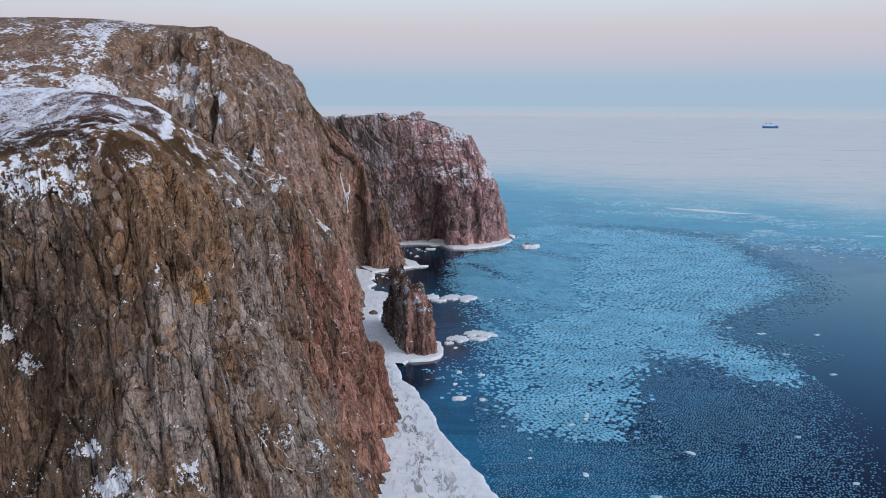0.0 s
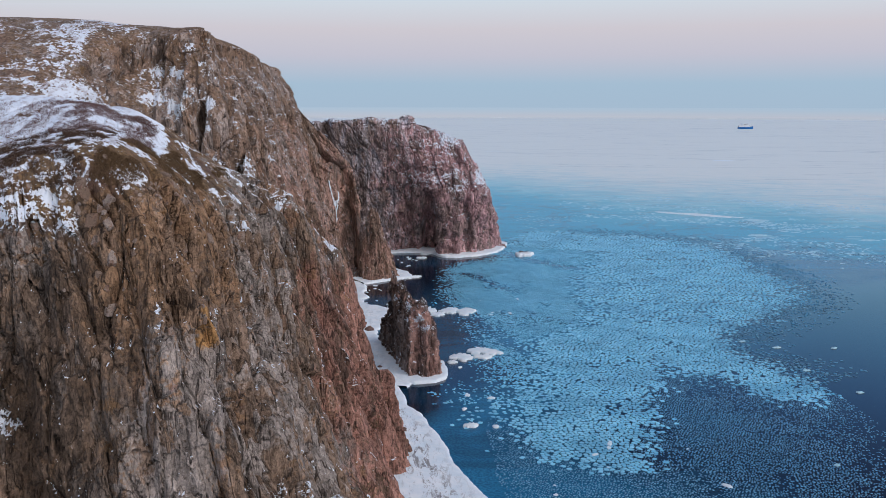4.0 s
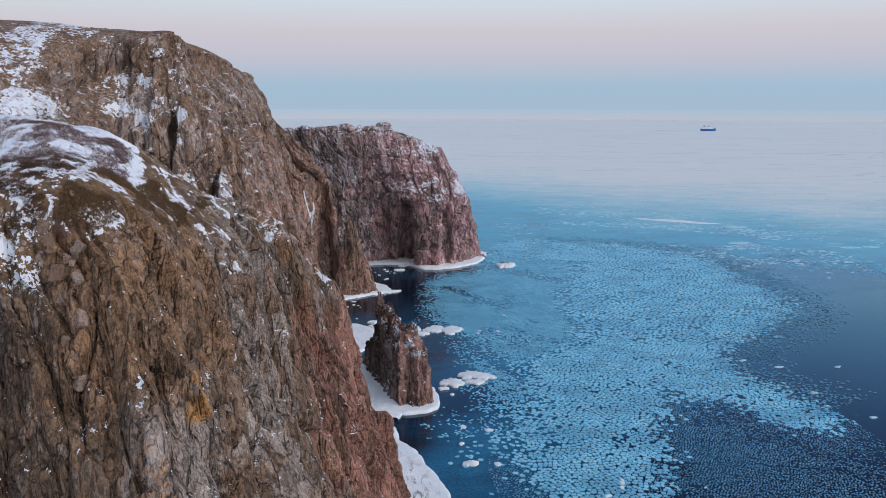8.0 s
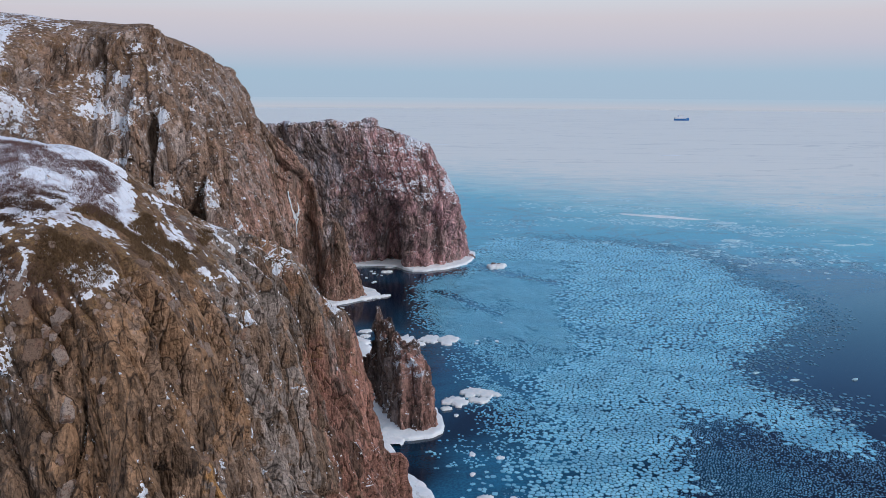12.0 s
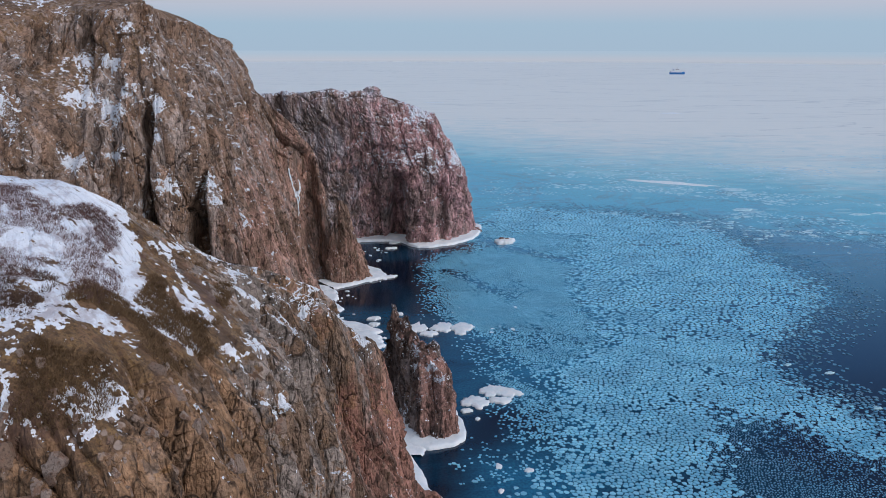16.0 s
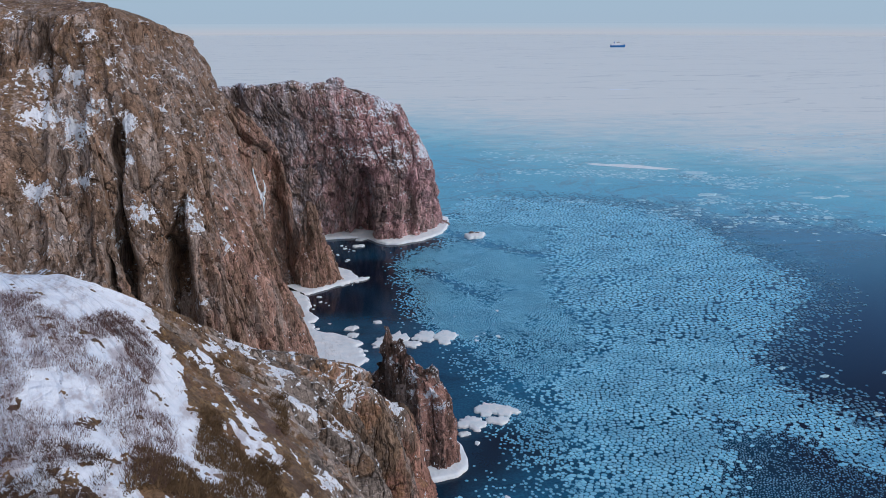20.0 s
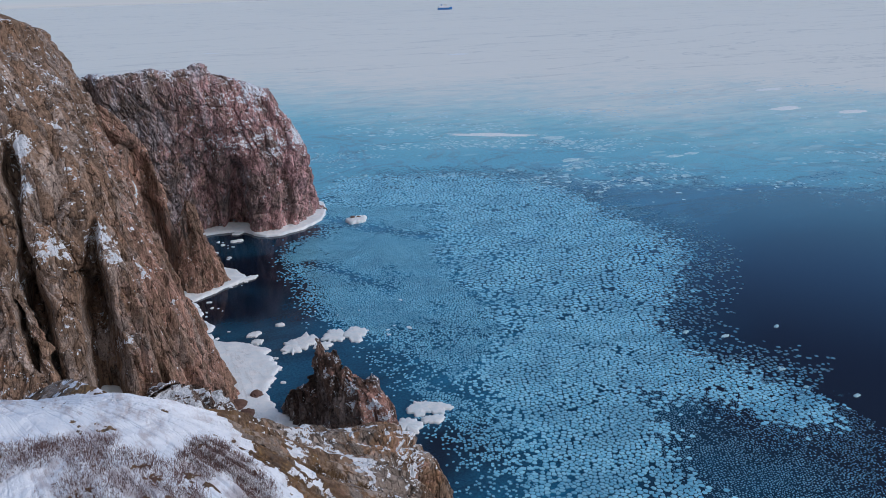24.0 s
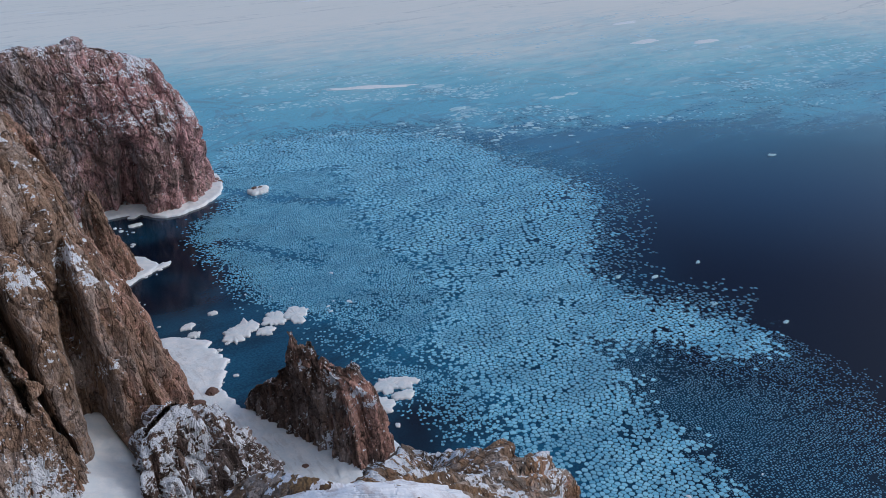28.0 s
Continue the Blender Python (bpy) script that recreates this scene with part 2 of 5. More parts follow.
    g_mask = n.step(n.math("ADD", n.attr("grass"), n.math("ADD", n.math("MULTIPLY", n.math("SUBTRACT", streak, 0.5), 1.0), n.math("MULTIPLY", n.math("SUBTRACT", fine, 0.5), 1.3))), 0.36, 0.58)
    col = n.mix(n.math("MULTIPLY", g_mask, 0.9), col, grass_col)
    # relief
    h = n.math("ADD", n.math("MULTIPLY", streak, 1.2), n.math("MULTIPLY", fine, 0.7))
    h = n.math("ADD", h, n.math("MULTIPLY", n.step(crack, 0.0, 0.08), 0.35))
    h = n.math("ADD", h, n.math("MULTIPLY", n.step(chip, 0.0, 0.12), 0.12))
    h = n.math("ADD", h, n.math("ADD", n.math("MULTIPLY", bx, 0.5), n.math("MULTIPLY", cx, 0.25)))
    rocky = n.math("MULTIPLY", n.math("SUBTRACT", 1.0, n.math("MULTIPLY", g_mask, 0.5)), n.mixf(steep, 0.55, 1.0))
    normal = n.add("ShaderNodeBump", {"Height": h, "Strength": rocky, "Distance": 0.7}).outputs[0]
    # snow: on the ledges of the rock, and lying in fields
    f = n.math("ADD", n.attr("snow"), n.math("MULTIPLY", n.math("SUBTRACT", n.noise(0.33, 3, 0.6), 0.5), 1.5))
    f = n.math("ADD", f, n.math("MULTIPLY", n.math("SUBTRACT", n.noise(1.0, 3.0, 0.62, n.scaled(1.0, 1.0, 0.8)), 0.5), 1.8))
    f = n.math("ADD", f, n.math("MULTIPLY", n.math("SUBTRACT", n.up(n.add("ShaderNodeNewGeometry").outputs["Normal"]), 0.40), n.math("MULTIPLY", steep, 0.42)))
    f = n.math("ADD", f, n.math("MULTIPLY", n.math("SUBTRACT", n.noise(2.6, 3.0, 0.6), 0.5), n.mixf(steep, 0.5, 1.3)))
    s_mask = n.step(f, 0.50, 0.54)
    snow_col = n.mix(n.noise(0.8, 4, 0.6), (0.68, 0.76, 0.87), (0.81, 0.86, 0.93))
    thin = n.math("MULTIPLY", n.step(n.noise(0.55, 6, 0.7, n.scaled(1.0, 0.55, 1.0, 35)), 0.46, 0.64), n.math("SUBTRACT", 1.0, steep))
    snow_col = n.mix(n.math("MULTIPLY", thin, 0.62), snow_col, (0.26, 0.19, 0.20))
    col = n.mix(s_mask, col, snow_col)
    return n.finish(col, n.mixf(s_mask, 0.93, 0.6), normal, 0.2)


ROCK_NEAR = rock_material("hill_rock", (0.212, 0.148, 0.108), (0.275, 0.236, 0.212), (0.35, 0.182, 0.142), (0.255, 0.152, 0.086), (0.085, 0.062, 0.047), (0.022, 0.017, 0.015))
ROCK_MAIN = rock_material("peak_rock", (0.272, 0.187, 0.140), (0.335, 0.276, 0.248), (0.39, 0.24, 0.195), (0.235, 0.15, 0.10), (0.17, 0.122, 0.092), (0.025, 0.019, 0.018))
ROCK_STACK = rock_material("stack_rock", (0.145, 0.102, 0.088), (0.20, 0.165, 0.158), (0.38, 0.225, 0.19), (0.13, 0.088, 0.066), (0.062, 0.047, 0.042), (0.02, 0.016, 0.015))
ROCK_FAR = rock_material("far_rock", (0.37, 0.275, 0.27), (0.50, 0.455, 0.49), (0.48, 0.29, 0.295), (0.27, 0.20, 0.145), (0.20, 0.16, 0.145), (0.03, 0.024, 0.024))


def sea_material():
    """Dark cold water that mirrors the sky. Attributes: film (thin grease ice), slush (young ice in drifts), pale (far
    ice with the sky's low reflection put into its grey).
    """
    n = Nodes("sea_water")
    fine = n.noise(0.5, 6, 0.72, n.scaled(1.0, 1.7, 1.0, 25))
    drift = n.noise(0.03, 6, 0.65, n.scaled(1.0, 1.8, 1.0, 20), 0.8)
    streaks = n.noise(0.022, 7, 0.68, n.scaled(0.6, 1.9, 1.0, -30), 1.4)
    lumps = n.voronoi(0.36, n.warped(n.scaled(1.0, 1.3, 1.0, 25), 0.6, 0.8), "DISTANCE_TO_EDGE")
    slush = n.attr("slush")
    broken = n.math("ADD", slush, n.math("ADD", n.math("MULTIPLY", n.math("SUBTRACT", drift, 0.5), 1.3), n.math("MULTIPLY", n.math("SUBTRACT", fine, 0.5), 0.8)))
    veins = n.step(n.math("ABSOLUTE", n.math("SUBTRACT", n.noise(0.017, 5, 0.6, n.scaled(1.0, 1.0, 1.0, 50), 1.2), 0.5)), 0.008, 0.035)
    ice = n.math("MULTIPLY", n.step(broken, 0.22, 0.72), n.math("MULTIPLY", n.mixf(n.step(lumps, 0.02, 0.09), 0.45, 1.0), n.mixf(veins, 0.35, 1.0)))
    sheets = n.math("MULTIPLY", n.step(n.voronoi(0.06, n.warped(n.scaled(0.7, 1.6, 1.0, -20), 0.08, 6.0), "F1"), 0.32, 0.24), n.step(n.noise(0.012, 4, 0.6), 0.50, 0.60))
    sheets = n.math("MULTIPLY", sheets, n.step(slush, 0.30, 0.6))
    film = n.math("MULTIPLY", n.attr("film"), n.mixf(n.step(streaks, 0.36, 0.62), 0.55, 1.1))
    pale = n.step(n.math("ADD", n.attr("pale"), n.math("MULTIPLY", n.math("SUBTRACT", drift, 0.5), 0.7)), 0.15, 0.95)
    col = n.mix(n.math("MINIMUM", film, 1.0), (0.004, 0.010, 0.024), n.mix(n.step(n.noise(1.5, 3, 0.6), 0.38, 0.62), (0.010, 0.13, 0.28), (0.022, 0.23, 0.41)))
    col = n.mix(n.math("MULTIPLY", ice, 0.9), col, n.mix(fine, (0.09, 0.40, 0.57), (0.19, 0.54, 0.70)))
    col = n.mix(n.math("MULTIPLY", sheets, 0.6), col, (0.42, 0.62, 0.71))
    # paler with distance: far ice plus the sky's grazing reflection, painted as base colour
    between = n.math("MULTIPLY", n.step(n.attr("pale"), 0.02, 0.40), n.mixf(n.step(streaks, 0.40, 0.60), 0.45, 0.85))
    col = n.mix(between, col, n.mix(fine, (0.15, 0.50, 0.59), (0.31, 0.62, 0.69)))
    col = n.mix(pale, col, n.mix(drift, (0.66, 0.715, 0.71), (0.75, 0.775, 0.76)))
    thin_leads = n.math("MULTIPLY", n.step(n.math("ABSOLUTE", n.math("SUBTRACT", n.noise(0.0035, 5, 0.6, n.scaled(0.5, 2.2, 1.0, -8), 0.8), 0.5)), 0.012, 0.0), n.step(pale, 0.5, 0.9))
    col = n.mix(n.math("MULTIPLY", thin_leads, 0.35), col, (0.30, 0.38, 0.44))
    cover = n.math("MAXIMUM", ice, pale)
    rough = n.mixf(cover, n.mixf(n.step(film, 0.0, 0.6), 0.10, 0.24), 0.5)
    normal = n.add("ShaderNodeBump", {"Height": n.noise(0.8, 4, 0.6), "Strength": n.mixf(pale, 0.08, 0.0), "Distance": 0.1}).outputs[0]
    n.bsdf.inputs["IOR"].default_value = 1.33
    return n.finish(col, rough, normal, n.mixf(pale, 0.5, 0.12))


def pancake_material(name, dim, light):
    n = Nodes(name)
    rnd = n.math("FRACT", n.math("ADD", n.add("ShaderNodeNewGeometry").outputs["Random Per Island"], n.add("ShaderNodeObjectInfo").outputs["Random"]))
    grain = n.noise(1.4, 4, 0.6)
    swath = n.noise(0.05, 5, 0.65, n.scaled(1.0, 1.5, 1.0, 25))
    col = n.mix(rnd, dim, light)
    col = n.mix(n.math("MULTIPLY", n.step(grain, 0.4, 0.75), 0.35), col, (0.34, 0.66, 0.80))
    col = n.mix(n.math("MULTIPLY", n.step(swath, 0.56, 0.40), 0.5), col, (0.06, 0.26, 0.43))
    return n.finish(col, 0.35, n.bump(grain, 0.4, 0.08), 0.5)


def floe_material():
    n = Nodes("floe_ice")
    a, b = n.noise(0.5, 5, 0.6), n.noise(3.0, 4, 0.6)
    col = n.mix(n.step(a, 0.35, 0.7), (0.66, 0.76, 0.82), (0.82, 0.85, 0.88))
    return n.finish(col, 0.6, n.bump(n.math("ADD", a, n.math("MULTIPLY", b, 0.3)), 0.6, 0.3), 0.3)


def beach_material():
    """Wind-packed snow and shore ice with strips of gravel showing through."""
    n = Nodes("shore_ice")
    a, b = n.noise(0.35, 6, 0.65), n.noise(2.5, 5, 0.65)
    streak = n.noise(0.35, 6, 0.7, n.scaled(1.6, 0.4, 1.0, -16), 0.8)
    col = n.mix(n.step(a, 0.35, 0.7), (0.70, 0.79, 0.86), (0.84, 0.88, 0.92))
    bare = n.math("MULTIPLY", n.step(n.math("ADD", streak, n.math("MULTIPLY", b, 0.25)), 0.62, 0.72), n.attr("gravel"))
    col = n.mix(n.math("MULTIPLY", bare, 0.8), col, (0.10, 0.075, 0.07))
    return n.finish(col, 0.65, n.bump(n.math("ADD", a, n.math("MULTIPLY", b, 0.4)), 0.7, 0.4), 0.3)


def pale_ice_material():
    n = Nodes("pale_ice")
    a = n.noise(0.25, 5, 0.65)
    return n.finish(n.mix(n.step(a, 0.35, 0.65), (0.30, 0.56, 0.68), (0.54, 0.73, 0.81)), 0.55, n.bump(a, 0.3, 0.2), 0.3)


PALE_ICE = pale_ice_material()
SEA, FLOE, BEACH = sea_material(), floe_material(), beach_material()
PANCAKE = pancake_material("pancake_ice", (0.11, 0.45, 0.67), (0.29, 0.68, 0.86))
MUSH = pancake_material("mush_ice", (0.06, 0.33, 0.53), (0.22, 0.60, 0.80))
LOOSE = pancake_material("brash_ice", (0.03, 0.13, 0.25), (0.12, 0.36, 0.54))
DIM = pancake_material("new_ice", (0.015, 0.07, 0.14), (0.05, 0.19, 0.30))


def plain(name, color, rough=0.6, metal=0.0):
    n = Nodes(name)
    g = n.noise(1.2, 4, 0.6)
    dark = tuple(0.72 * c for c in color)
    n.bsdf.inputs["Metallic"].default_value = metal
    return n.finish(n.mix(n.step(g, 0.35, 0.7), color, dark), rough)


# ---- sea and distance ----
FIELD = np.array([(51, 494), (75, 537), (103, 527), (127, 520), (151, 499), (162, 460), (160, 420), (160, 387), (152, 354), (130, 330), (109, 313), (97, 298), (94, 284), (96, 270), (101, 259), (105, 248), (105, 234), (97, 238), (94, 248), (88, 255), (80, 258), (75, 267), (77, 280), (66, 270), (62, 252), (55, 234), (50, 214), (40, 190), (24, 196), (18, 214), (2, 224), (3, 240), (18, 243), (25, 245), (24, 254), (23, 270), (22, 288), (21, 306), (20, 333), (13, 355), (14, 376), (16, 411), (22, 432), (39, 438)], float)
FINE = np.array([(51, 494), (97, 463), (73, 399), (65, 359), (63, 321), (56, 306), (44, 301), (34, 292), (31, 278), (29, 261), (26, 234), (0, 234), (0, 494)], float)
BRASH = np.array([(105, 234), (98, 219), (90, 201), (84, 180), (76, 150), (60, 120), (30, 130), (14, 175), (20, 205), (40, 190), (50, 214), (55, 234), (62, 252), (66, 270), (77, 280), (75, 267), (80, 258), (88, 255), (94, 248), (97, 238)], float)
LEADS = (((16, 409), (28, 392), (36, 366), 2.2), ((12, 330), (20, 306), (30, 280), 3.4), ((41, 468), (54, 446), (73, 418), 4.0))


def inside(px, py, poly):
    hit = np.zeros(px.shape, bool)
    for (x0, y0), (x1, y1) in zip(poly, np.roll(poly, -1, 0)):
        hit ^= ((y0 > py) != (y1 > py)) & (px < (x1 - x0) * (py - y0) / (y1 - y0 + 1e-9) + x0)
    return hit


def soft_inside(px, py, poly, width):
    """1 inside the outline, falling to 0 over the width past it."""
    d = np.full(px.shape, 1e9)
    for (x0, y0), (x1, y1) in zip(poly, np.roll(poly, -1, 0)):
        t = np.clip(((px - x0) * (x1 - x0) + (py - y0) * (y1 - y0)) / ((x1 - x0) ** 2 + (y1 - y0) ** 2), 0, 1)
        d = np.minimum(d, np.hypot(px - x0 - t * (x1 - x0), py - y0 - t * (y1 - y0)))
    return np.where(inside(px, py, poly), 1.0, 1 - smooth(d, 0, width))


def lead_gap(x, y):
    """How far a point lies from the open leads, in their own widths."""
    gap = np.full(x.shape, 99.0)
    for p, q, r, width in LEADS:
        for k in np.linspace(0, 1, 24):
            cx, cy = (1 - k) ** 2 * p[0] + 2 * k * (1 - k) * q[0] + k * k * r[0], (1 - k) ** 2 * p[1] + 2 * k * (1 - k) * q[1] + k * k * r[1]
            gap = np.minimum(gap, np.hypot(x - cx, y - cy) / width)
    return gap


def sea():
    far = np.geomspace(30, 4700, 26)
    xs = np.r_[-60 - far[::-1], np.arange(-60, 301, 3.0), 300 + far]
    ys = np.r_[100 - far[::-1], np.arange(100, 701, 3.0), 700 + far]
    X, Y = np.meshgrid(xs, ys, indexing="ij")
    out = Y + 0.75 * X + 150 * fbm(X / 180, Y / 180, 0 * X, 5, 4)
    out = out + 60 * fbm(X / 50, Y / 80, 0 * X, 15, 4)
    wx, wy = 8 * fbm(X / 16, Y / 16, 0 * X, 7, 3), 8 * fbm(X / 16, Y / 16, 0 * X, 9, 3)
    field = soft_inside(X + wx, Y + wy, FIELD, 16.0)
    fine = soft_inside(X + wx, Y + wy, FINE, 12.0)
    brash = soft_inside(X + wx, Y + wy, BRASH, 26.0)
    edge = Y + 0.35 * X + 90 * fbm(X / 90, Y / 60, 0 * X, 25, 4)
    slush = 0.80 * smooth(out, 400, 700) * smooth(edge, 400, 600)
    rim = soft_inside(X + wx, Y + wy, FIELD, 70.0) * smooth(Y, 300, 420)
    slush = np.maximum(slush, (0.30 + 0.5 * smooth(Y - 0.5 * X, 380, 470)) * rim) * (1 - 0.8 * field)
    open_water = soft_inside(X + 22 * fbm(X / 40, Y / 40, 0 * X, 71, 3), Y + 22 * fbm(X / 40, Y / 40, 0 * X, 73, 3), np.array([(170, 320), (140, 285), (125, 245), (115, 200), (100, 140), (150, 60), (300, 120), (340, 220), (280, 320)], float), 110.0)
    pocket = soft_inside(X + wx, Y + wy, np.array([(-60, 475), (34, 452), (24, 438), (15, 402), (6, 362), (3, 325), (9, 290), (20, 266), (20, 250), (8, 247), (-4, 248), (-8, 232), (-60, 200)], float), 18.0)
    shore = soft_inside(X, Y, np.array([(-40, 240), (10, 232), (24, 205), (40, 150), (30, 90), (-40, 60)], float), 22.0)
    slush = slush * (1 - pocket)
    film = np.clip(0.62 - 0.62 * open_water - 0.58 * pocket * (0.95 + 0.5 * fbm(X / 14, Y / 22, 0 * X, 61, 3)) * (1 - 0.55 * smooth(Y, 262, 276) * (1 - smooth(Y, 345, 372))) + (0.10 * fine + 0.04 - 0.22 * (1 - smooth(Y, 240, 330)) * (1 - fine)) * field - 0.06 * brash + 0.22 * shore * (1 - pocket) + 0.4 * slush, 0, 1)
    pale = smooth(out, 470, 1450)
    V = np.stack([X, Y, 0 * X], -1).reshape(-1, 3)
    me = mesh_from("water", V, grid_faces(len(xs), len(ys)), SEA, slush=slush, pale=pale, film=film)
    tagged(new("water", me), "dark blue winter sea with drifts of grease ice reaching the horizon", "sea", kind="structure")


sea()


def far_haze():
    """Glowing backdrop ring painted as the hazy last strip of sea between the sheet's end and the true horizon."""
    n = Nodes("far_sea_glow")
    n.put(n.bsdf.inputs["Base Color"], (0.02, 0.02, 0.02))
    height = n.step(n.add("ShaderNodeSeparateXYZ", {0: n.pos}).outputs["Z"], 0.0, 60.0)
    # haze put into an emission colour, bluer towards the ring's top
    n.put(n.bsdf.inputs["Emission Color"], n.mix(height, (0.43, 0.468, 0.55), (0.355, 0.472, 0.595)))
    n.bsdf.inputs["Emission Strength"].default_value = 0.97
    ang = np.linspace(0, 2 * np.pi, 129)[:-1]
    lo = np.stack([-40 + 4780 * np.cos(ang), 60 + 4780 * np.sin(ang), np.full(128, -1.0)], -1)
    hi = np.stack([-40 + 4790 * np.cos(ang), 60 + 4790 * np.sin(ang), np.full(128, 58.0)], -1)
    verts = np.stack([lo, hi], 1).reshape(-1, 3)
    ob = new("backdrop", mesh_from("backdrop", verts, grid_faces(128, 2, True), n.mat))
    tagged(ob, "glowing backdrop strip painted as pale hazy sea below the horizon", "horizon haze", kind="structure")


far_haze()


# ---- cliffs ----
def massif(curves, counts, nu, stretch=1.0, seed=0, rough=1.0, lean=0.0, block=(5.0, 16.0), weights=None, closed=False, swell=3.0, gullies=(), bare=None, ribbing=2.0, chips=0.5, cut=None, nudges=(), strata=0.0):
    """A weathered surface through curves from the foot to the crown. curves: lists of (x, y, z) with the same number of stations;
    counts: rows between each two curves. Returns vertices, faces and the attributes, before tinting."""
    C = np.array(curves, float)
    if closed:
        C = np.concatenate([C[:, -2:-1], C, C[:, 1:2]], 1) if np.allclose(C[:, 0], C[:, -1]) else np.concatenate([C[:, -1:], C, C[:, :2]], 1)
    K, N, _ = C.shape
    lo, hi = (1, N - 2) if closed else (0, N - 1)
    step = np.linalg.norm(np.diff(C, axis=1), axis=2).mean(0)
    if weights is not None:
        step = step * np.array(weights)
    cum = np.r_[0, np.cumsum(step)]
    u = np.interp(np.linspace(cum[lo], cum[hi], nu, endpoint=not closed), cum, np.arange(N))
    rows = catmull(C.transpose(1, 0, 2), u)  # nu, K, 3
    v = np.concatenate([k + np.linspace(0, 1, c, endpoint=False) for k, c in enumerate(counts)] + [[K - 1.0]])
    P = catmull(rows.transpose(1, 0, 2), v).transpose(1, 0, 2)  # nu, nv, 3
    nv = P.shape[1]
    along = np.linalg.norm(np.diff(P, axis=0), axis=2).mean(1)
    s = np.r_[0, np.cumsum(along)][:, None] * np.ones((1, nv))
    du, dv = np.gradient(P, axis=0), np.gradient(P, axis=1)
    Nn = np.cross(du, dv)
    Nn /= np.linalg.norm(Nn, axis=2, keepdims=True) + 1e-9
    if (Nn[..., 2].mean()) < 0:
        Nn = -Nn
    X, Y, Z = P[..., 0], P[..., 1], P[..., 2]
    steep = 1 - smooth(Nn[..., 2], 0.45, 0.85)
    if bare is not None:
        steep = np.maximum(steep, bare(X, Y, Z))
    # large swellings, gullies that run down the face, then flat jointed facets at three sizes
    big = fbm(X / 34, Y / 34, Z / 50, seed + 1, 4)
    w = s + lean * Z + 3 * vnoise(X / 14, Y / 14, Z / 40, seed + 2)
    ribs = 1 - np.abs(fbm(w / 10, Z / 80, 0 * Z, seed + 3, 3)) * 2.2
    zz = Z + 1.5 * vnoise(X / 5, Y / 5, Z / 5, seed + 4)
    e1, f1 = cells(w / block[0], zz / block[1], seed + 6)
    w2 = w + 0.8 * vnoise(X / 2.5, Y / 2.5, Z / 3, seed + 7)
    e2, f2 = cells(w2 / (block[0] * 0.40), (zz + 0.12 * w) / (block[1] * 0.34), seed + 8)
    e3, f3 = cells(w2 / (block[0] * 0.17), (zz - 0.06 * w) / (block[1] * 0.13), seed + 10)
    fine = fbm(X / 1.6, Y / 1.6, Z / 2.2, seed + 9, 3)
    d = swell * big * (0.35 + 0.65 * steep)
    rock = ribbing * (ribs - 0.5) + 2.6 * f1 - 0.9 * np.exp(-e1 * 11) + 1.15 * f2 - 0.35 * np.exp(-e2 * 9) + chips * f3 + 0.45 * fine
    if strata:
        rock = rock + strata * (np.abs((zz / 9 + 0.9 * vnoise(X / 26, Y / 26, Z / 40, seed + 17)) % 1 - 0.5) * 2 - 0.5)
    rock = rock - (rock * steep).sum() / (steep.sum() + 1e-9)
    hl = np.hypot(Nn[..., 0], Nn[..., 1]) + 1e-6
    hx, hy = Nn[..., 0] / hl, Nn[..., 1] / hl
    if cut is not None:
        hx, hy = 0 * hx - cut[0], 0 * hy - cut[1]
    slot = np.zeros(X.shape)
    for x0, y0, z0, x1, y1, z1, width, depth in gullies:
        t = np.clip((Z - z0) / (z1 - z0), -0.1, 1.1)
        wx = 1.2 * vnoise(X / 5, Y / 5, Z / 7, seed + 15)
        ex, ey = X - x0 - t * (x1 - x0), Y - y0 - t * (y1 - y0)
        out = ex * hx + ey * hy
        gap = np.hypot(ex - out * hx, ey - out * hy) + wx + np.clip(np.abs(out) - 12, 0, 99)
        slot = slot + depth * np.exp(-((gap / width) ** 4)) * smooth(Z, min(z0, z1) - 8, min(z0, z1)) * (1 - smooth(Z, max(z0, z1), max(z0, z1) + 8))
    d = d + rough * rock * steep + (1 - steep) * 0.35 * fine
    slot = slot * steep
    fade = smooth(np.arange(nv) / nv, 0.0, 0.04)[None]
    Q = P + Nn * (d * stretch * fade)[..., None] * np.array([1, 1, 0.55])
    Q = Q - np.stack([hx, hy, 0 * hx], -1) * (slot * stretch * fade)[..., None]
    for x, y, z, r, dx, dy, dz in nudges:
        w = np.exp(-((Q - np.array([x, y, z])) ** 2).sum(-1) / r**2)
        Q = Q + w[..., None] * np.array([dx, dy, dz])
    hollow = np.clip(0.55 - ribs, 0, 1) * steep
    return Q, steep, hollow, big, Nn


def spots(Q, rows, N):
    """Patches round places on the surface with the normals N: rows of x, y, z, radius, strength."""
    out = np.zeros(Q.shape[:2])
    for x, y, z, r, k in rows:
        e = Q - np.array([x, y, z])
        e = e - 0.75 * (e * N).sum(-1, keepdims=True) * N
        out = np.maximum(out, k * np.exp(-(e**2).sum(-1) / r**2))
    return out


def cliff_object(name, Q, material, label, steep, grass, snow, tint, closed=False, parent=None, ochre=None, stain_shade=None):
    nu, nv, _ = Q.shape
    me = mesh_from(name, Q.reshape(-1, 3), grid_faces(nu, nv, closed), material, False, grass=grass, snow=snow, tint=tint, steep=steep, ochre=0 * steep if ochre is None else ochre, stain_shade=0 * steep if stain_shade is None else stain_shade)
    if parent is not None:
        return part(name, me, parent, label)
    ob = new(name, me)
    return tagged(ob, label, "cliff", kind="structure")


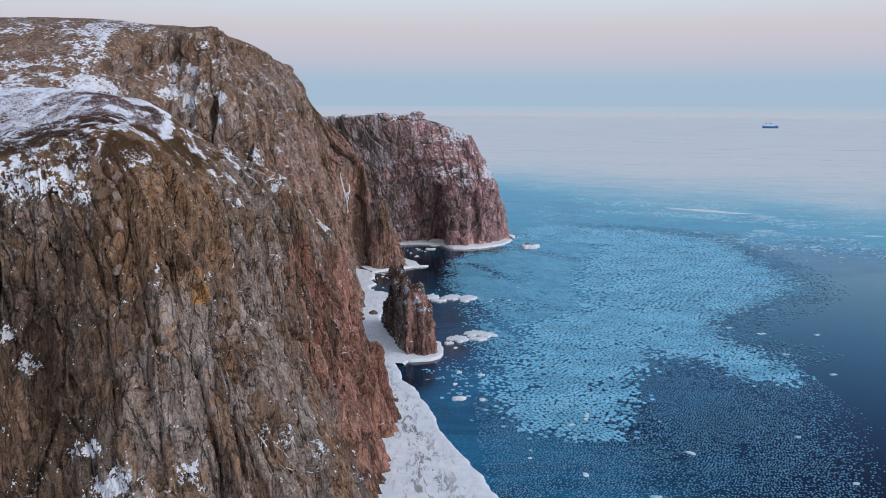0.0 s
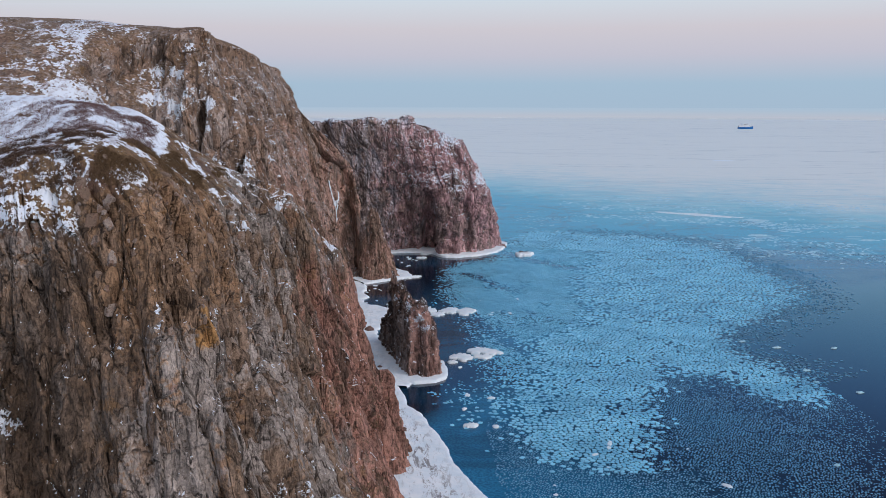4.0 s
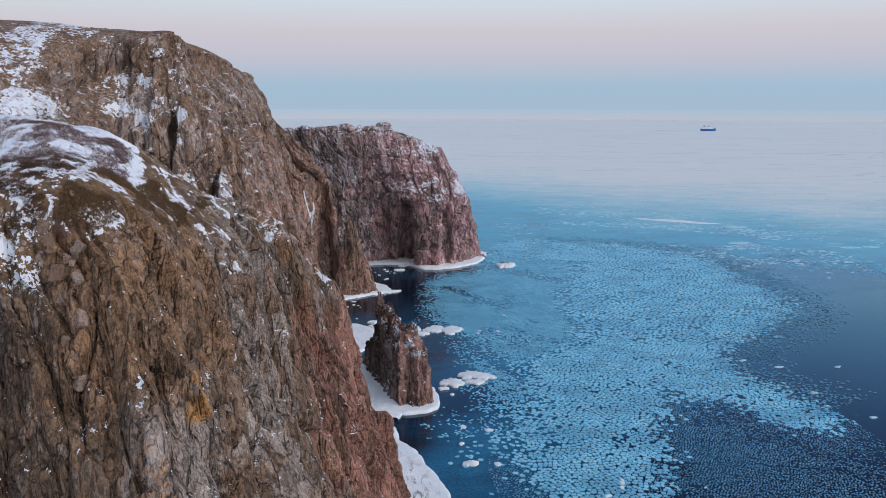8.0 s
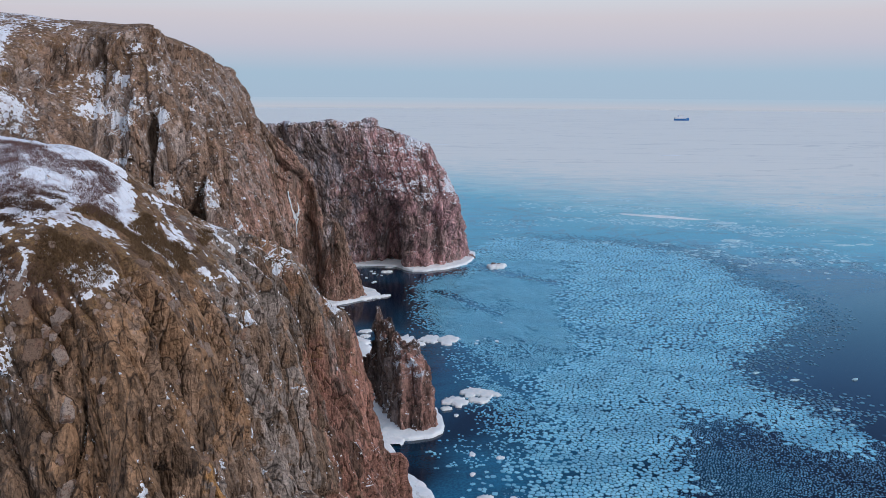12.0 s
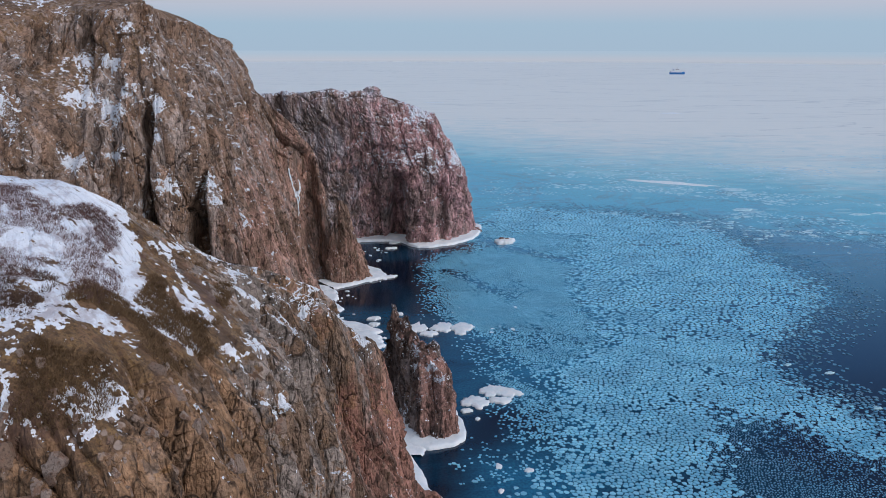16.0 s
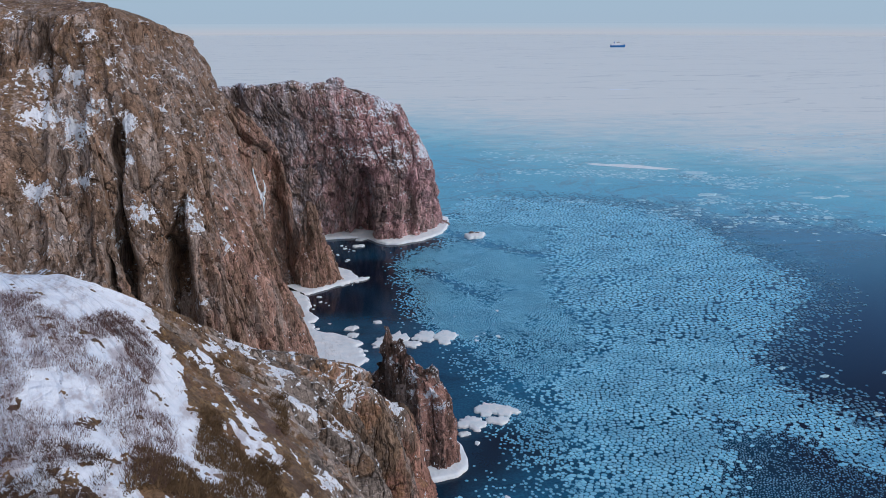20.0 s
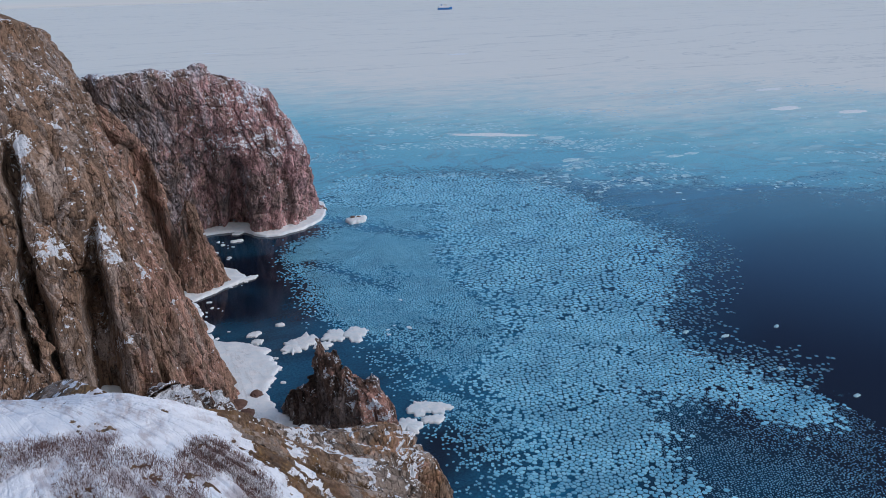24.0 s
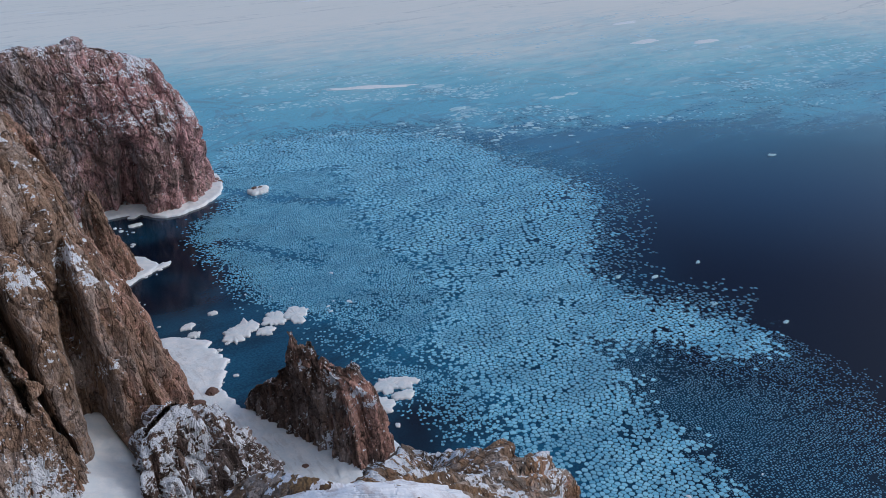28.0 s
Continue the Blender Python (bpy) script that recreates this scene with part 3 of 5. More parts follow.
# near hill: stations run from the bay in the south-west round the prow to the ravine behind
A_FOOT = [(-165, 5, -2), (-110, 40, -2), (-76, 62, -2), (-50, 80, -2), (-27, 96, -2), (-13, 122, -2), (-7, 153, -2), (-9, 182, -2), (-10, 202, -2), (-19, 214, -2), (-42, 222, 0), (-62, 230, 16), (-95, 226, 38)]
A_LOW = [(-164, 20, 30), (-109, 55, 28), (-70, 80, 30), (-54, 96, 28), (-31, 105, 27), (-23, 117, 28), (-20, 148, 22), (-15, 180, 14), (-15, 197, 15), (-22, 208, 14), (-45, 215, 13), (-67, 222, 27), (-95, 219, 47)]
A_MID = [(-163, 38, 52), (-109, 72, 50), (-72, 95, 50), (-56, 107, 54), (-39, 110, 56), (-32, 124, 50), (-28, 148, 46), (-22, 172, 33), (-20.5, 190, 33), (-27, 199, 32), (-49, 206, 30), (-71, 214, 40), (-95, 211, 54)]
A_RIM = [(-165, 56, 70), (-112, 88, 67), (-77, 105, 67), (-59, 114, 72.5), (-46, 118, 74.5), (-37, 133, 67), (-35.5, 150, 66), (-32, 164, 62), (-28, 183, 53), (-33, 190, 51), (-54, 195, 45), (-78, 205, 51), (-99, 204, 61)]
A_SLOPE = [(-170, 85, 76), (-118, 108, 72), (-84, 122, 73), (-64, 127, 77), (-53, 129, 79.3), (-46, 138, 75.5), (-46, 149, 75.5), (-45, 159, 72.5), (-46, 170, 67), (-50, 174, 65), (-60, 184, 53), (-82, 196, 53), (-102, 196, 62)]
A_CROWN = [(-180, 125, 80), (-128, 140, 76), (-92, 157, 83.5), (-71, 156, 83.6), (-64.5, 154.6, 82.9), (-58.5, 152.8, 82.2), (-56.5, 153.5, 82), (-56.5, 155, 81.5), (-58, 158, 79.5), (-61, 162, 75), (-68, 174, 61), (-86, 187, 55), (-106, 190, 62)]
A_BACK = [(-195, 225, 72), (-145, 205, 70), (-110, 182, 72), (-96, 171, 74), (-82, 167, 76), (-72, 163.5, 78), (-68, 161.5, 79.4), (-66, 161.5, 79.2), (-66, 163.5, 77.5), (-68, 167, 73), (-77, 178, 59), (-95, 186, 56), (-116, 190, 62)]

# the high cliff behind it, from the saddle to the gully of the frozen fall
B_FOOT = [(-210, 172, 70), (-150, 188, 66), (-108, 200, 58), (-88, 216, 46), (-74, 230, 34), (-62, 240, 26), (-50, 252, 14), (-38, 274, 0), (-29, 304, -2), (-31, 333, -2), (-40, 362, -2), (-44, 388, -2), (-36, 398, -2), (-27, 404, -2), (-36, 414, -2), (-52, 430, -2), (-60, 455, -2)]
B_MID = [(-210, 195, 80), (-150, 206, 78), (-106, 218, 76), (-89, 240, 72), (-77, 249, 70), (-66, 250, 68), (-56, 255, 62), (-48, 266, 50), (-46, 296, 44), (-46, 330, 42), (-51, 364, 42), (-54, 392, 42), (-47, 404, 46), (-39, 411, 46), (-46, 418, 44), (-58, 432, 40), (-64, 455, 40)]
B_RIM = [(-210, 225, 92), (-152, 230, 89), (-106, 236, 87), (-92, 262, 90), (-82, 266, 94), (-74, 268, 99), (-69, 277, 97), (-66, 300, 94), (-63, 330, 90), (-63, 356, 87), (-66, 388, 87), (-68, 400, 85), (-63, 404, 80), (-60, 408, 77), (-64, 416, 77), (-74, 430, 76), (-80, 455, 74)]
B_CROWN = [(-215, 290, 104), (-165, 292, 109.5), (-118, 290, 109.5), (-100, 288, 107.8), (-88, 286, 107), (-79, 287, 107), (-78, 292, 106.5), (-77, 312, 105), (-77, 340, 102), (-80, 376, 100), (-84, 396, 99), (-85, 404, 98), (-86, 408, 97), (-87, 412, 96), (-89, 420, 94), (-94, 436, 90), (-104, 460, 84)]
B_BACK = [(-260, 400, 100), (-220, 400, 102), (-180, 395, 103), (-165, 390, 103), (-150, 385, 103), (-140, 385, 103), (-138, 388, 103), (-136, 392, 102), (-135, 400, 101), (-135, 412, 99), (-136, 420, 97), (-137, 426, 96), (-138, 432, 95), (-140, 438, 94), (-144, 446, 92), (-150, 456, 90), (-160, 475, 86)]

# far headland
D_FOOT = [(-56, 446, -2), (-34, 463, -2), (-15, 473, -2), (0, 472, -2), (9, 458, -2), (25, 461, -2), (39, 477, -2), (44, 496, -2), (34, 532, -2), (-10, 562, -2), (-90, 575, -2)]
D_MID = [(-58, 449, 40), (-38, 458, 36), (-20, 461, 34), (-4, 460, 32), (7, 452, 28), (21, 454, 30), (32, 463, 31), (34.5, 490, 31), (26, 525, 30), (-12, 552, 32), (-90, 565, 34)]
D_LEDGE = [(-60, 452, 58), (-42, 456, 56), (-24, 456, 54), (-8, 456, 52), (4, 454, 47), (17, 456.5, 48), (26, 463, 46), (27.5, 490, 45), (20, 522, 45), (-14, 546, 48), (-90, 556, 52)]
D_RIM = [(-62, 454, 66), (-46, 455, 67), (-29, 453, 66), (-13, 455, 66), (0, 458, 65), (12.5, 460.5, 61.5), (19, 466, 58.5), (20.5, 490, 55), (12, 518, 51), (-16, 540, 56), (-90, 550, 60)]
D_EDGE = [(-65, 458, 72.5), (-48, 458, 74.2), (-31, 456, 74.8), (-15, 458, 73.2), (-3, 462, 70), (9, 464.5, 66), (16, 470.5, 62.5), (16.5, 490, 58), (8, 515, 55), (-18, 535, 59), (-90, 544, 62)]
D_CROWN = [(-80, 488, 66), (-56, 472, 69), (-40, 466, 72), (-24, 464, 72.5), (-11, 465, 72), (0, 474, 66), (5, 482, 61), (5, 495, 58), (-2, 510, 57), (-20, 520, 60), (-90, 525, 62)]
D_BACK = [(-150, 500, 66), (-120, 500, 65), (-90, 500, 64), (-60, 497, 64), (-40, 496, 64), (-28, 497, 63), (-24, 498, 62), (-24, 500, 62), (-28, 502, 62), (-50, 506, 62), (-120, 512, 64)]

# the sharp buttress between them, down to the water
C_FOOT = [(-35, 396, -2), (-29, 392, -2), (-22, 395, -2), (-16, 401, -2), (-15, 407, -2), (-20, 413, -2), (-29, 414, -2), (-36, 406, -2)]
C_MID = [(-32.5, 397, 13), (-28.5, 394.5, 13), (-23.5, 397, 12), (-20, 401.5, 11), (-19.5, 406, 11), (-23, 410, 12), (-29, 411, 13), (-33, 405, 13)]
C_RIM = [(-30, 398.5, 24), (-27.6, 397, 25), (-25.2, 398.5, 23), (-23.5, 401.5, 20), (-23.3, 404.5, 20), (-25.5, 407, 22), (-28.6, 407.5, 24), (-30.4, 403.5, 25)]
C_CROWN = [(-27.4, 400.4, 33), (-26.8, 400.0, 33.6), (-26.4, 400.6, 32.4), (-26.2, 401.4, 31.5), (-26.2, 402, 31.5), (-26.6, 402.6, 32), (-27.2, 402.4, 33), (-27.6, 401.4, 33.4)]

# low spur in the ravine, snow-streaked
F_FOOT = [(-63, 230, 20), (-58, 227, 14), (-50, 227, 6), (-38, 235, -2), (-29, 253, -2), (-24.5, 264, -2), (-28, 274, -2), (-36, 272, -1), (-46, 262, 8), (-54, 252, 16), (-61, 243, 24)]
F_MID = [(-60, 231, 29), (-56, 230, 28), (-50, 233, 24), (-40, 239, 18), (-32, 255, 11), (-28, 263.5, 7), (-30.5, 269, 7), (-37, 267, 12), (-46, 259, 22), (-53, 248, 28), (-58, 241, 31)]
F_TOP = [(-57.5, 234, 36), (-55, 233.5, 37.5), (-50, 239, 37), (-43, 242, 32), (-36, 254.5, 20), (-31.5, 262, 14), (-32.5, 264.5, 13.5), (-38, 260, 20), (-45, 252, 31), (-51, 245, 37), (-56, 239, 37)]
F_RIDGE = [(-56, 237, 38.5), (-54, 237.5, 40), (-49, 242.5, 39.5), (-43.5, 246, 35), (-37, 256, 23), (-32.4, 263, 15.8), (-32.6, 263.3, 15.8), (-37.6, 256.5, 23), (-44, 247, 35), (-50, 243, 39.5), (-55.5, 237.6, 39)]


# the rib that closes the ravine on its other side
R_FOOT = [(-90, 244, 40), (-82, 232, 36), (-72, 226, 30), (-63, 229, 26), (-62.5, 236, 26), (-66, 246, 30), (-72, 256, 40), (-84, 260, 55)]
R_MID = [(-86, 246, 54), (-80, 237, 47), (-72.5, 231, 39), (-66.5, 232.5, 33), (-65.5, 237, 36), (-68.5, 245, 44), (-73.5, 253, 54), (-82, 256, 62)]
R_TOP = [(-80, 250, 66), (-76, 243, 57), (-71, 237, 47), (-68.5, 236.5, 42), (-68, 238.5, 43.5), (-70, 245, 54), (-74, 251, 62), (-79, 253, 68)]
R_TIP = [(-79, 251.5, 68), (-75, 245, 59.5), (-70.5, 239.5, 49), (-69.5, 238.5, 46), (-69.3, 239.5, 46.5), (-71, 245, 56), (-74.5, 249.5, 62.5), (-78.5, 252, 68.5)]


A_SNOW = [(-45.6, 132.9, 75.2, 1.9, 0.85), (-45, 126, 79, 3.0, 0.8), (-45, 117, 74, 2.6, 0.7), (-38, 153, 65, 2.2, 0.5), (-40, 150, 68.5, 2.4, 0.65), (-36.5, 163, 63, 2.0, 0.55), (-35, 166, 66, 2.0, 0.6), (-31, 161, 58, 1.8, 0.6), (-27, 181, 53, 2.2, 0.6), (-25.4, 113, 32.8, 2.6, 0.6), (-22.5, 117, 30, 2.4, 0.6), (-19, 124, 25, 2.2, 0.6), (-16.4, 138, 14, 2.0, 0.5), (-60, 106, 50.5, 2.0, 0.7), (-57.3, 105.5, 46.3, 2.0, 0.7), (-48, 100.6, 35.2, 2.6, 0.7), (-44.5, 100, 30.5, 3.0, 0.8), (-35, 105, 31, 1.8, 0.5), (-34, 113, 47.7, 0.9, 0.4), (-33.8, 136, 65.4, 1.8, 0.5), (-38.4, 136, 70, 1.6, 0.5), (-35, 159, 66, 2.0, 0.5), (-28, 184.7, 53, 2.0, 0.5), (-31, 186, 53, 3.0, 0.65), (-33, 180, 57, 3.0, 0.5), (-37.4, 140, 69, 2.2, 0.55), (-53, 112, 71, 2.6, 0.4)]
B_SNOW = [(-43.5, 402.5, 37, 2.0, 0.6), (-77, 258, 81, 4.0, 0.55), (-74, 258, 85.5, 3.0, 0.55), (-76, 267.7, 99.6, 3.0, 0.4), (-78, 264, 91, 2.8, 0.55), (-68.7, 257.7, 82, 2.8, 0.6), (-68.5, 255.6, 75, 2.2, 0.45), (-76.3, 253.8, 71, 2.2, 0.6), (-66.8, 252.5, 65, 2.6, 0.65), (-73, 253.6, 59.4, 2.4, 0.6), (-57, 254, 66, 2.8, 0.6), (-56.5, 253, 62.5, 2.2, 0.55), (-53.5, 279, 66, 1.6, 0.55), (-58, 252, 46, 2.0, 0.5), (-61.3, 254.4, 63, 1.6, 0.5), (-84, 257.4, 85, 4.0, 0.6), (-84.5, 266.6, 92, 3.5, 0.5), (-83, 246, 72, 2.6, 0.6), (-51, 264.3, 55, 2.4, 0.5), (-44.8, 271, 44, 1.6, 0.5), (-101, 237, 86, 9.0, 0.6), (-96, 244, 85, 5.0, 0.6), (-66, 239, 32, 5.0, 0.9), (-62, 242, 28, 4.0, 0.8)]


def build_cliffs():
    Q, steep, hollow, big, N = massif([A_FOOT, A_LOW, A_MID, A_RIM, A_SLOPE, A_CROWN, A_BACK], (70, 80, 84, 76, 60, 40), 860, 1.0, 11, 0.85, -0.05, (4.2, 22.0), chips=0.4, weights=(0.2, 0.35, 0.8, 1.3, 1.4, 1.4, 1.2, 1.1, 1.0, 0.6, 0.3, 0.2), swell=2.0, nudges=((-30, 171, 60, 9, 0, 0, 3.4), (-26, 181, 52, 8, -0.8, 0, 2.8)), bare=lambda X, Y, Z: np.clip(0.12 + 0.5 * smooth(Y, 136, 156) * smooth(X, -55, -47) + 0.38 * smooth(Y, 142, 156) * smooth(X, -44, -38) + 0.5 * smooth(Y, 160, 172), 0, 1), gullies=((-30, 116, 30, -36, 110, 57, 2.2, 2.6), (-52, 99, 20, -58, 106, 52, 4.0, 4.0), (-22, 160, 10, -31, 155, 55, 1.8, 2.0), (-40, 106, 25, -44, 112, 60, 1.5, 2.0)))
    X, Y, Z = Q[..., 0], Q[..., 1], Q[..., 2]
    soft = fbm(X / 9, Y / 9, Z / 9, 77, 4)
    dark_heath = smooth(Y, 180, 195) + 0.3 * smooth(Y, 138, 150) * smooth(X, -54, -47)
    grass = -0.9 * dark_heath + (1 - steep) * 1.0 + 0.68 * smooth(Z, 48, 74) + 0.7 * soft * smooth(Z, 35, 60) - 0.25 - 0.35 * smooth(Y, 135, 165) * steep + 0.5 * smooth(-X, 38, 50) * (1 - smooth(Z, 50, 60))
    past_brow = 0.87 * (X + 46.5) + 0.48 * (Y - 137.5)
    inland = smooth(-past_brow + 2.0 * fbm(X / 5, Y / 5, 0 * X, 41, 3), -3.6, -1.6)
    scrub = smooth(135 - Y + 3 * soft, 0, 14)
    snow = (1 - smooth(steep, 0.2, 0.7)) * inland * (0.86 - 0.38 * scrub - 0.24 * smooth(soft, 0.1, 0.5)) * (1 - 0.8 * smooth(Y, 163, 172))
    snow = snow - 0.45 * smooth(X, -48.5, -46) * (1 - smooth(Y + 2 * soft, 130, 133.5))
    snow = np.maximum(snow, 0.40 * (1 - smooth(past_brow, 0.5, 7.5)) * smooth(past_brow, -6, -2) * smooth(Y, 134, 139) * (1 - 0.6 * smooth(Y, 158, 168)))
    snow = snow + 0.50 * smooth(Y, 132, 142) * smooth(X, -60, -52) * (1 - smooth(X, -40, -36)) * smooth(Z, 54, 60) * smooth(fbm((X + 0.5 * Y) / 1.5, (Y - 0.5 * X) / 14, 0 * X, 91, 3), -0.1, 0.2)
    loose = fbm(X / 5, Y / 5, Z / 5, 78, 3)
    ledges = 0.14 * smooth(loose, -0.1, 0.3) * smooth(Y, 128, 150) * smooth(Z, 12, 40) + 0.16 * smooth(loose, 0, 0.4) * (1 - smooth(Z, 36, 50)) * (1 - smooth(X, -36, -28))
    snow = np.maximum(snow, ledges + spots(Q, A_SNOW, N))
    snow = snow + 0.16 * smooth(Y, 186, 200) * smooth(-X, 30, 45) * smooth(loose, -0.2, 0.2)
    mixed = smooth(-X + 2 * soft, 47, 52) * smooth(Z + 2 * soft, 66, 70) * (1 - smooth(Y, 131, 139))
    snow = np.maximum(snow, (0.57 - 0.12 * smooth(soft, 0, 0.5)) * mixed)
    grass = np.maximum(grass, 0.7 * mixed)
    tint = smooth(Y, 120, 170) * (0.6 + 0.4 * soft) * (1 - 0.8 * smooth(-X, 40, 52)) * (1 - 0.7 * smooth(Z, 44, 58))
    warm_soil = smooth(X, -50, -46) * (1 - smooth(X, -37, -33)) * smooth(Z, 50, 58) * (1 - smooth(Y, 128, 138))
    tint = tint - 2.0 * warm_soil
    grass = grass - 0.55 * warm_soil
    ochre = spots(Q, [(-35.8, 115, 56.2, 2.0, 1.0), (-35.2, 114.6, 53.6, 1.6, 0.95), (-45, 106, 48, 1.6, 0.6), (-45, 105, 43, 1.5, 0.55), (-40, 124, 70, 4, 0.40), (-43, 118, 67, 3, 0.42)], N)
    slab_zone = smooth(X, -47, -41) * (1 - smooth(Y, 122, 150)) * (1 - smooth(Z, 54, 62)) * smooth(Z, 14, 26)
    slab_zone = np.maximum(slab_zone, 0.7 * smooth(Y, 126, 136) * (1 - smooth(Y, 150, 165)) * smooth(Z, 30, 44))
    ochre = np.where(ochre > 0.2, ochre, -slab_zone * (0.8 + 0.6 * soft))
    grass = grass - 0.3 * slab_zone
    tint = tint + 0.45 * smooth(Y, 150, 172) * (1 - smooth(Z, 36, 52))
    cliff_object("near_cliff", Q, ROCK_NEAR, "weathered brown rock cliff with a grassy snow-dusted top", steep, grass, snow, tint, ochre=ochre, stain_shade=smooth(-X + 3 * soft, 38, 47) * (1 - smooth(Z + 4 * soft, 54, 66)) - 0.5 * slab_zone)

    Q, steep, hollow, big, N = massif([B_FOOT, B_MID, B_RIM, B_CROWN, B_BACK], (130, 110, 60, 30), 680, 1.0, 23, 1.0, 0.03, (6.0, 26.0), weights=(0.2, 0.4, 0.9, 1.3, 1.3, 1.3, 1.2, 1.1, 1.0, 0.8, 1.0, 1.4, 1.4, 1.2, 0.7, 0.4), swell=2.2, ribbing=1.5, chips=0.3, cut=(0.0, 1.0), nudges=((-76, 285, 105.5, 7, -2.5, 0, -1.4), (-67, 290, 100, 13, -4.0, 0, -2.2), (-66, 304, 99, 9, -2.5, 0, -1.5), (-62, 362, 89, 13, 2.2, 0, 1.6)), gullies=((-69.7, 253, 54, -69.9, 258, 78, 1.2, 7.0), (-60, 253, 52, -59.4, 254.4, 64, 1.1, 6.5), (-68.2, 248, 28, -69.7, 254, 54, 2.2, 11.5), (-58.0, 252, 24, -60, 253.5, 52, 2.0, 10.5), (-76.5, 252, 60, -77, 265, 94, 1.8, 3.5), (-84, 247, 60, -84.3, 266, 96, 1.8, 4.0), (-38.0, 400, 6, -42.5, 405, 50, 3.8, 11.0), (-52.5, 262, 20, -54, 276, 66, 1.0, 2.5), (-78, 240, 40, -80, 252, 74, 1.0, 3.0), (-42, 262, 20, -52, 262, 60, 1.6, 2.0), (-32, 318, 4, -43, 316, 50, 1.4, 2.0)))
    X, Y, Z = Q[..., 0], Q[..., 1], Q[..., 2]
    soft = fbm(X / 12, Y / 12, Z / 12, 87, 4)
    grass = (1 - steep) * 1.2 + 0.35 * smooth(Z, 80, 102) + 0.5 * soft * smooth(Z, 55, 90) - 0.25
    west = smooth(-X, 82, 105)
    loose = fbm(X / 7, Y / 7, Z / 7, 88, 3)
    snow = (1 - steep) * (0.10 + 0.42 * west * smooth(soft, -0.15, 0.25)) + 0.20 * smooth(loose, 0.0, 0.4) * smooth(-X, 42, 66) - 0.02
    snow = np.maximum(snow, 0.03 + 1.3 * spots(Q, B_SNOW, N))
    tint = smooth(X, -64, -46) * (0.65 + 0.35 * soft)
    grass = np.minimum(grass, 0.45)
    cliff_object("high_cliff", Q, ROCK_MAIN, "high brown rock face with snow in its gullies", steep, grass, snow, tint)

    Q, steep, hollow, big, N = massif([D_FOOT, D_MID, D_LEDGE, D_RIM, D_EDGE, D_CROWN, D_BACK], (90, 60, 60, 24, 50, 24), 520, 0.8, 37, 1.0, -0.05, (7.0, 12.0), strata=0.9, ribbing=1.4, chips=0.7, cut=(0.1, 0.995), weights=(1, 1, 1.2, 1.2, 1.2, 1.2, 1, 0.6, 0.3, 0.2), swell=2.4, bare=lambda X, Y, Z: 0.85 - 0.4 * smooth(Y, 485, 520), gullies=((-52, 448, 0, -56, 452, 72, 3.5, 6.0), (-0.5, 463, 0, 1.5, 455, 30, 4.2, 14.0), (21, 458, 4, 20, 455, 27, 2.8, 5.5), (-10, 470, 5, -12, 456, 40, 2.0, 2.5), (16, 457, 46, 14, 458, 60, 1.6, 2.5)))
    X, Y, Z = Q[..., 0], Q[..., 1], Q[..., 2]
    soft = fbm(X / 10, Y / 10, Z / 8, 97, 4)
    band = np.exp(-(((Z - 42 - 4 * soft) / 6) ** 2)) + np.exp(-(((Z - 62 - 4 * soft) / 4) ** 2))
    grass = (1 - steep) * 0.8 - 0.15 + 0.2 * soft
    snow = 0.07 + 0.30 * np.clip(N[..., 2], 0, 1) + 0.44 * band * smooth(X, -30, 0) * smooth(soft, -0.5, 0.2) + 0.12 * smooth(soft, 0, 0.4)
    snow = np.maximum(snow, 0.06 + 1.4 * spots(Q, [(-23.6, 457, 73, 3, 0.5), (10.4, 456, 58.5, 4, 0.4), (-16.7, 455, 51.4, 5, 0.3), (-12, 458, 42, 5, 0.3), (3, 453, 47.7, 5, 0.32), (16, 455.5, 46.5, 4, 0.34), (20, 454.5, 40, 5, 0.4), (14, 453, 38, 4, 0.36), (-51, 457, 73, 3, 0.4)], N))
    tint = 0.15 + 0.4 * soft + 0.75 * smooth(X, -38, 5)
    slab = spots(Q, [(-1, 462, 12, 6, 1.0), (0, 459, 22, 6, 1.0)], N)
    # shade of the headland's recesses and left gully, put in as darker rock colour
    recess_dark = spots(Q, [(5.5, 456, 12, 4, 1.6), (6, 455, 24, 4, 1.4), (20, 457, 14, 5, 1.3), (-7, 462, 10, 3, 1.2), (-48, 455, 40, 14, 0.9), (-50, 452, 60, 10, 0.8)], N)
    cliff_object("far_headland", Q, ROCK_FAR, "reddish rock headland dusted with snow, ice at its foot", steep, grass, snow - 0.3 * slab, tint - 0.8 * slab, ochre=-2.5 * slab, stain_shade=recess_dark)

    Q, steep, hollow, big, N = massif([C_FOOT, C_MID, C_RIM, C_CROWN], (50, 44, 30), 240, 0.6, 45, 1.0, 0.1, (3.0, 12.0), closed=True, swell=1.0)
    soft = fbm(Q[..., 0] / 8, Q[..., 1] / 8, Q[..., 2] / 8, 55, 4)
    cliff_object("buttress", Q, ROCK_MAIN, "sharp reddish rock buttress falling to the water", steep, 0 * steep - 0.3, 0 * steep, 0.6 + 0.4 * soft, closed=True)

    Q, steep, hollow, big, N = massif([F_FOOT, F_MID, F_TOP, F_RIDGE], (80, 80, 40), 480, 0.65, 63, 1.5, 0.1, (3.2, 9.0), chips=0.12)
    soft = fbm(Q[..., 0] / 2.4, Q[..., 1] / 2.4, Q[..., 2] / 6, 65, 4)
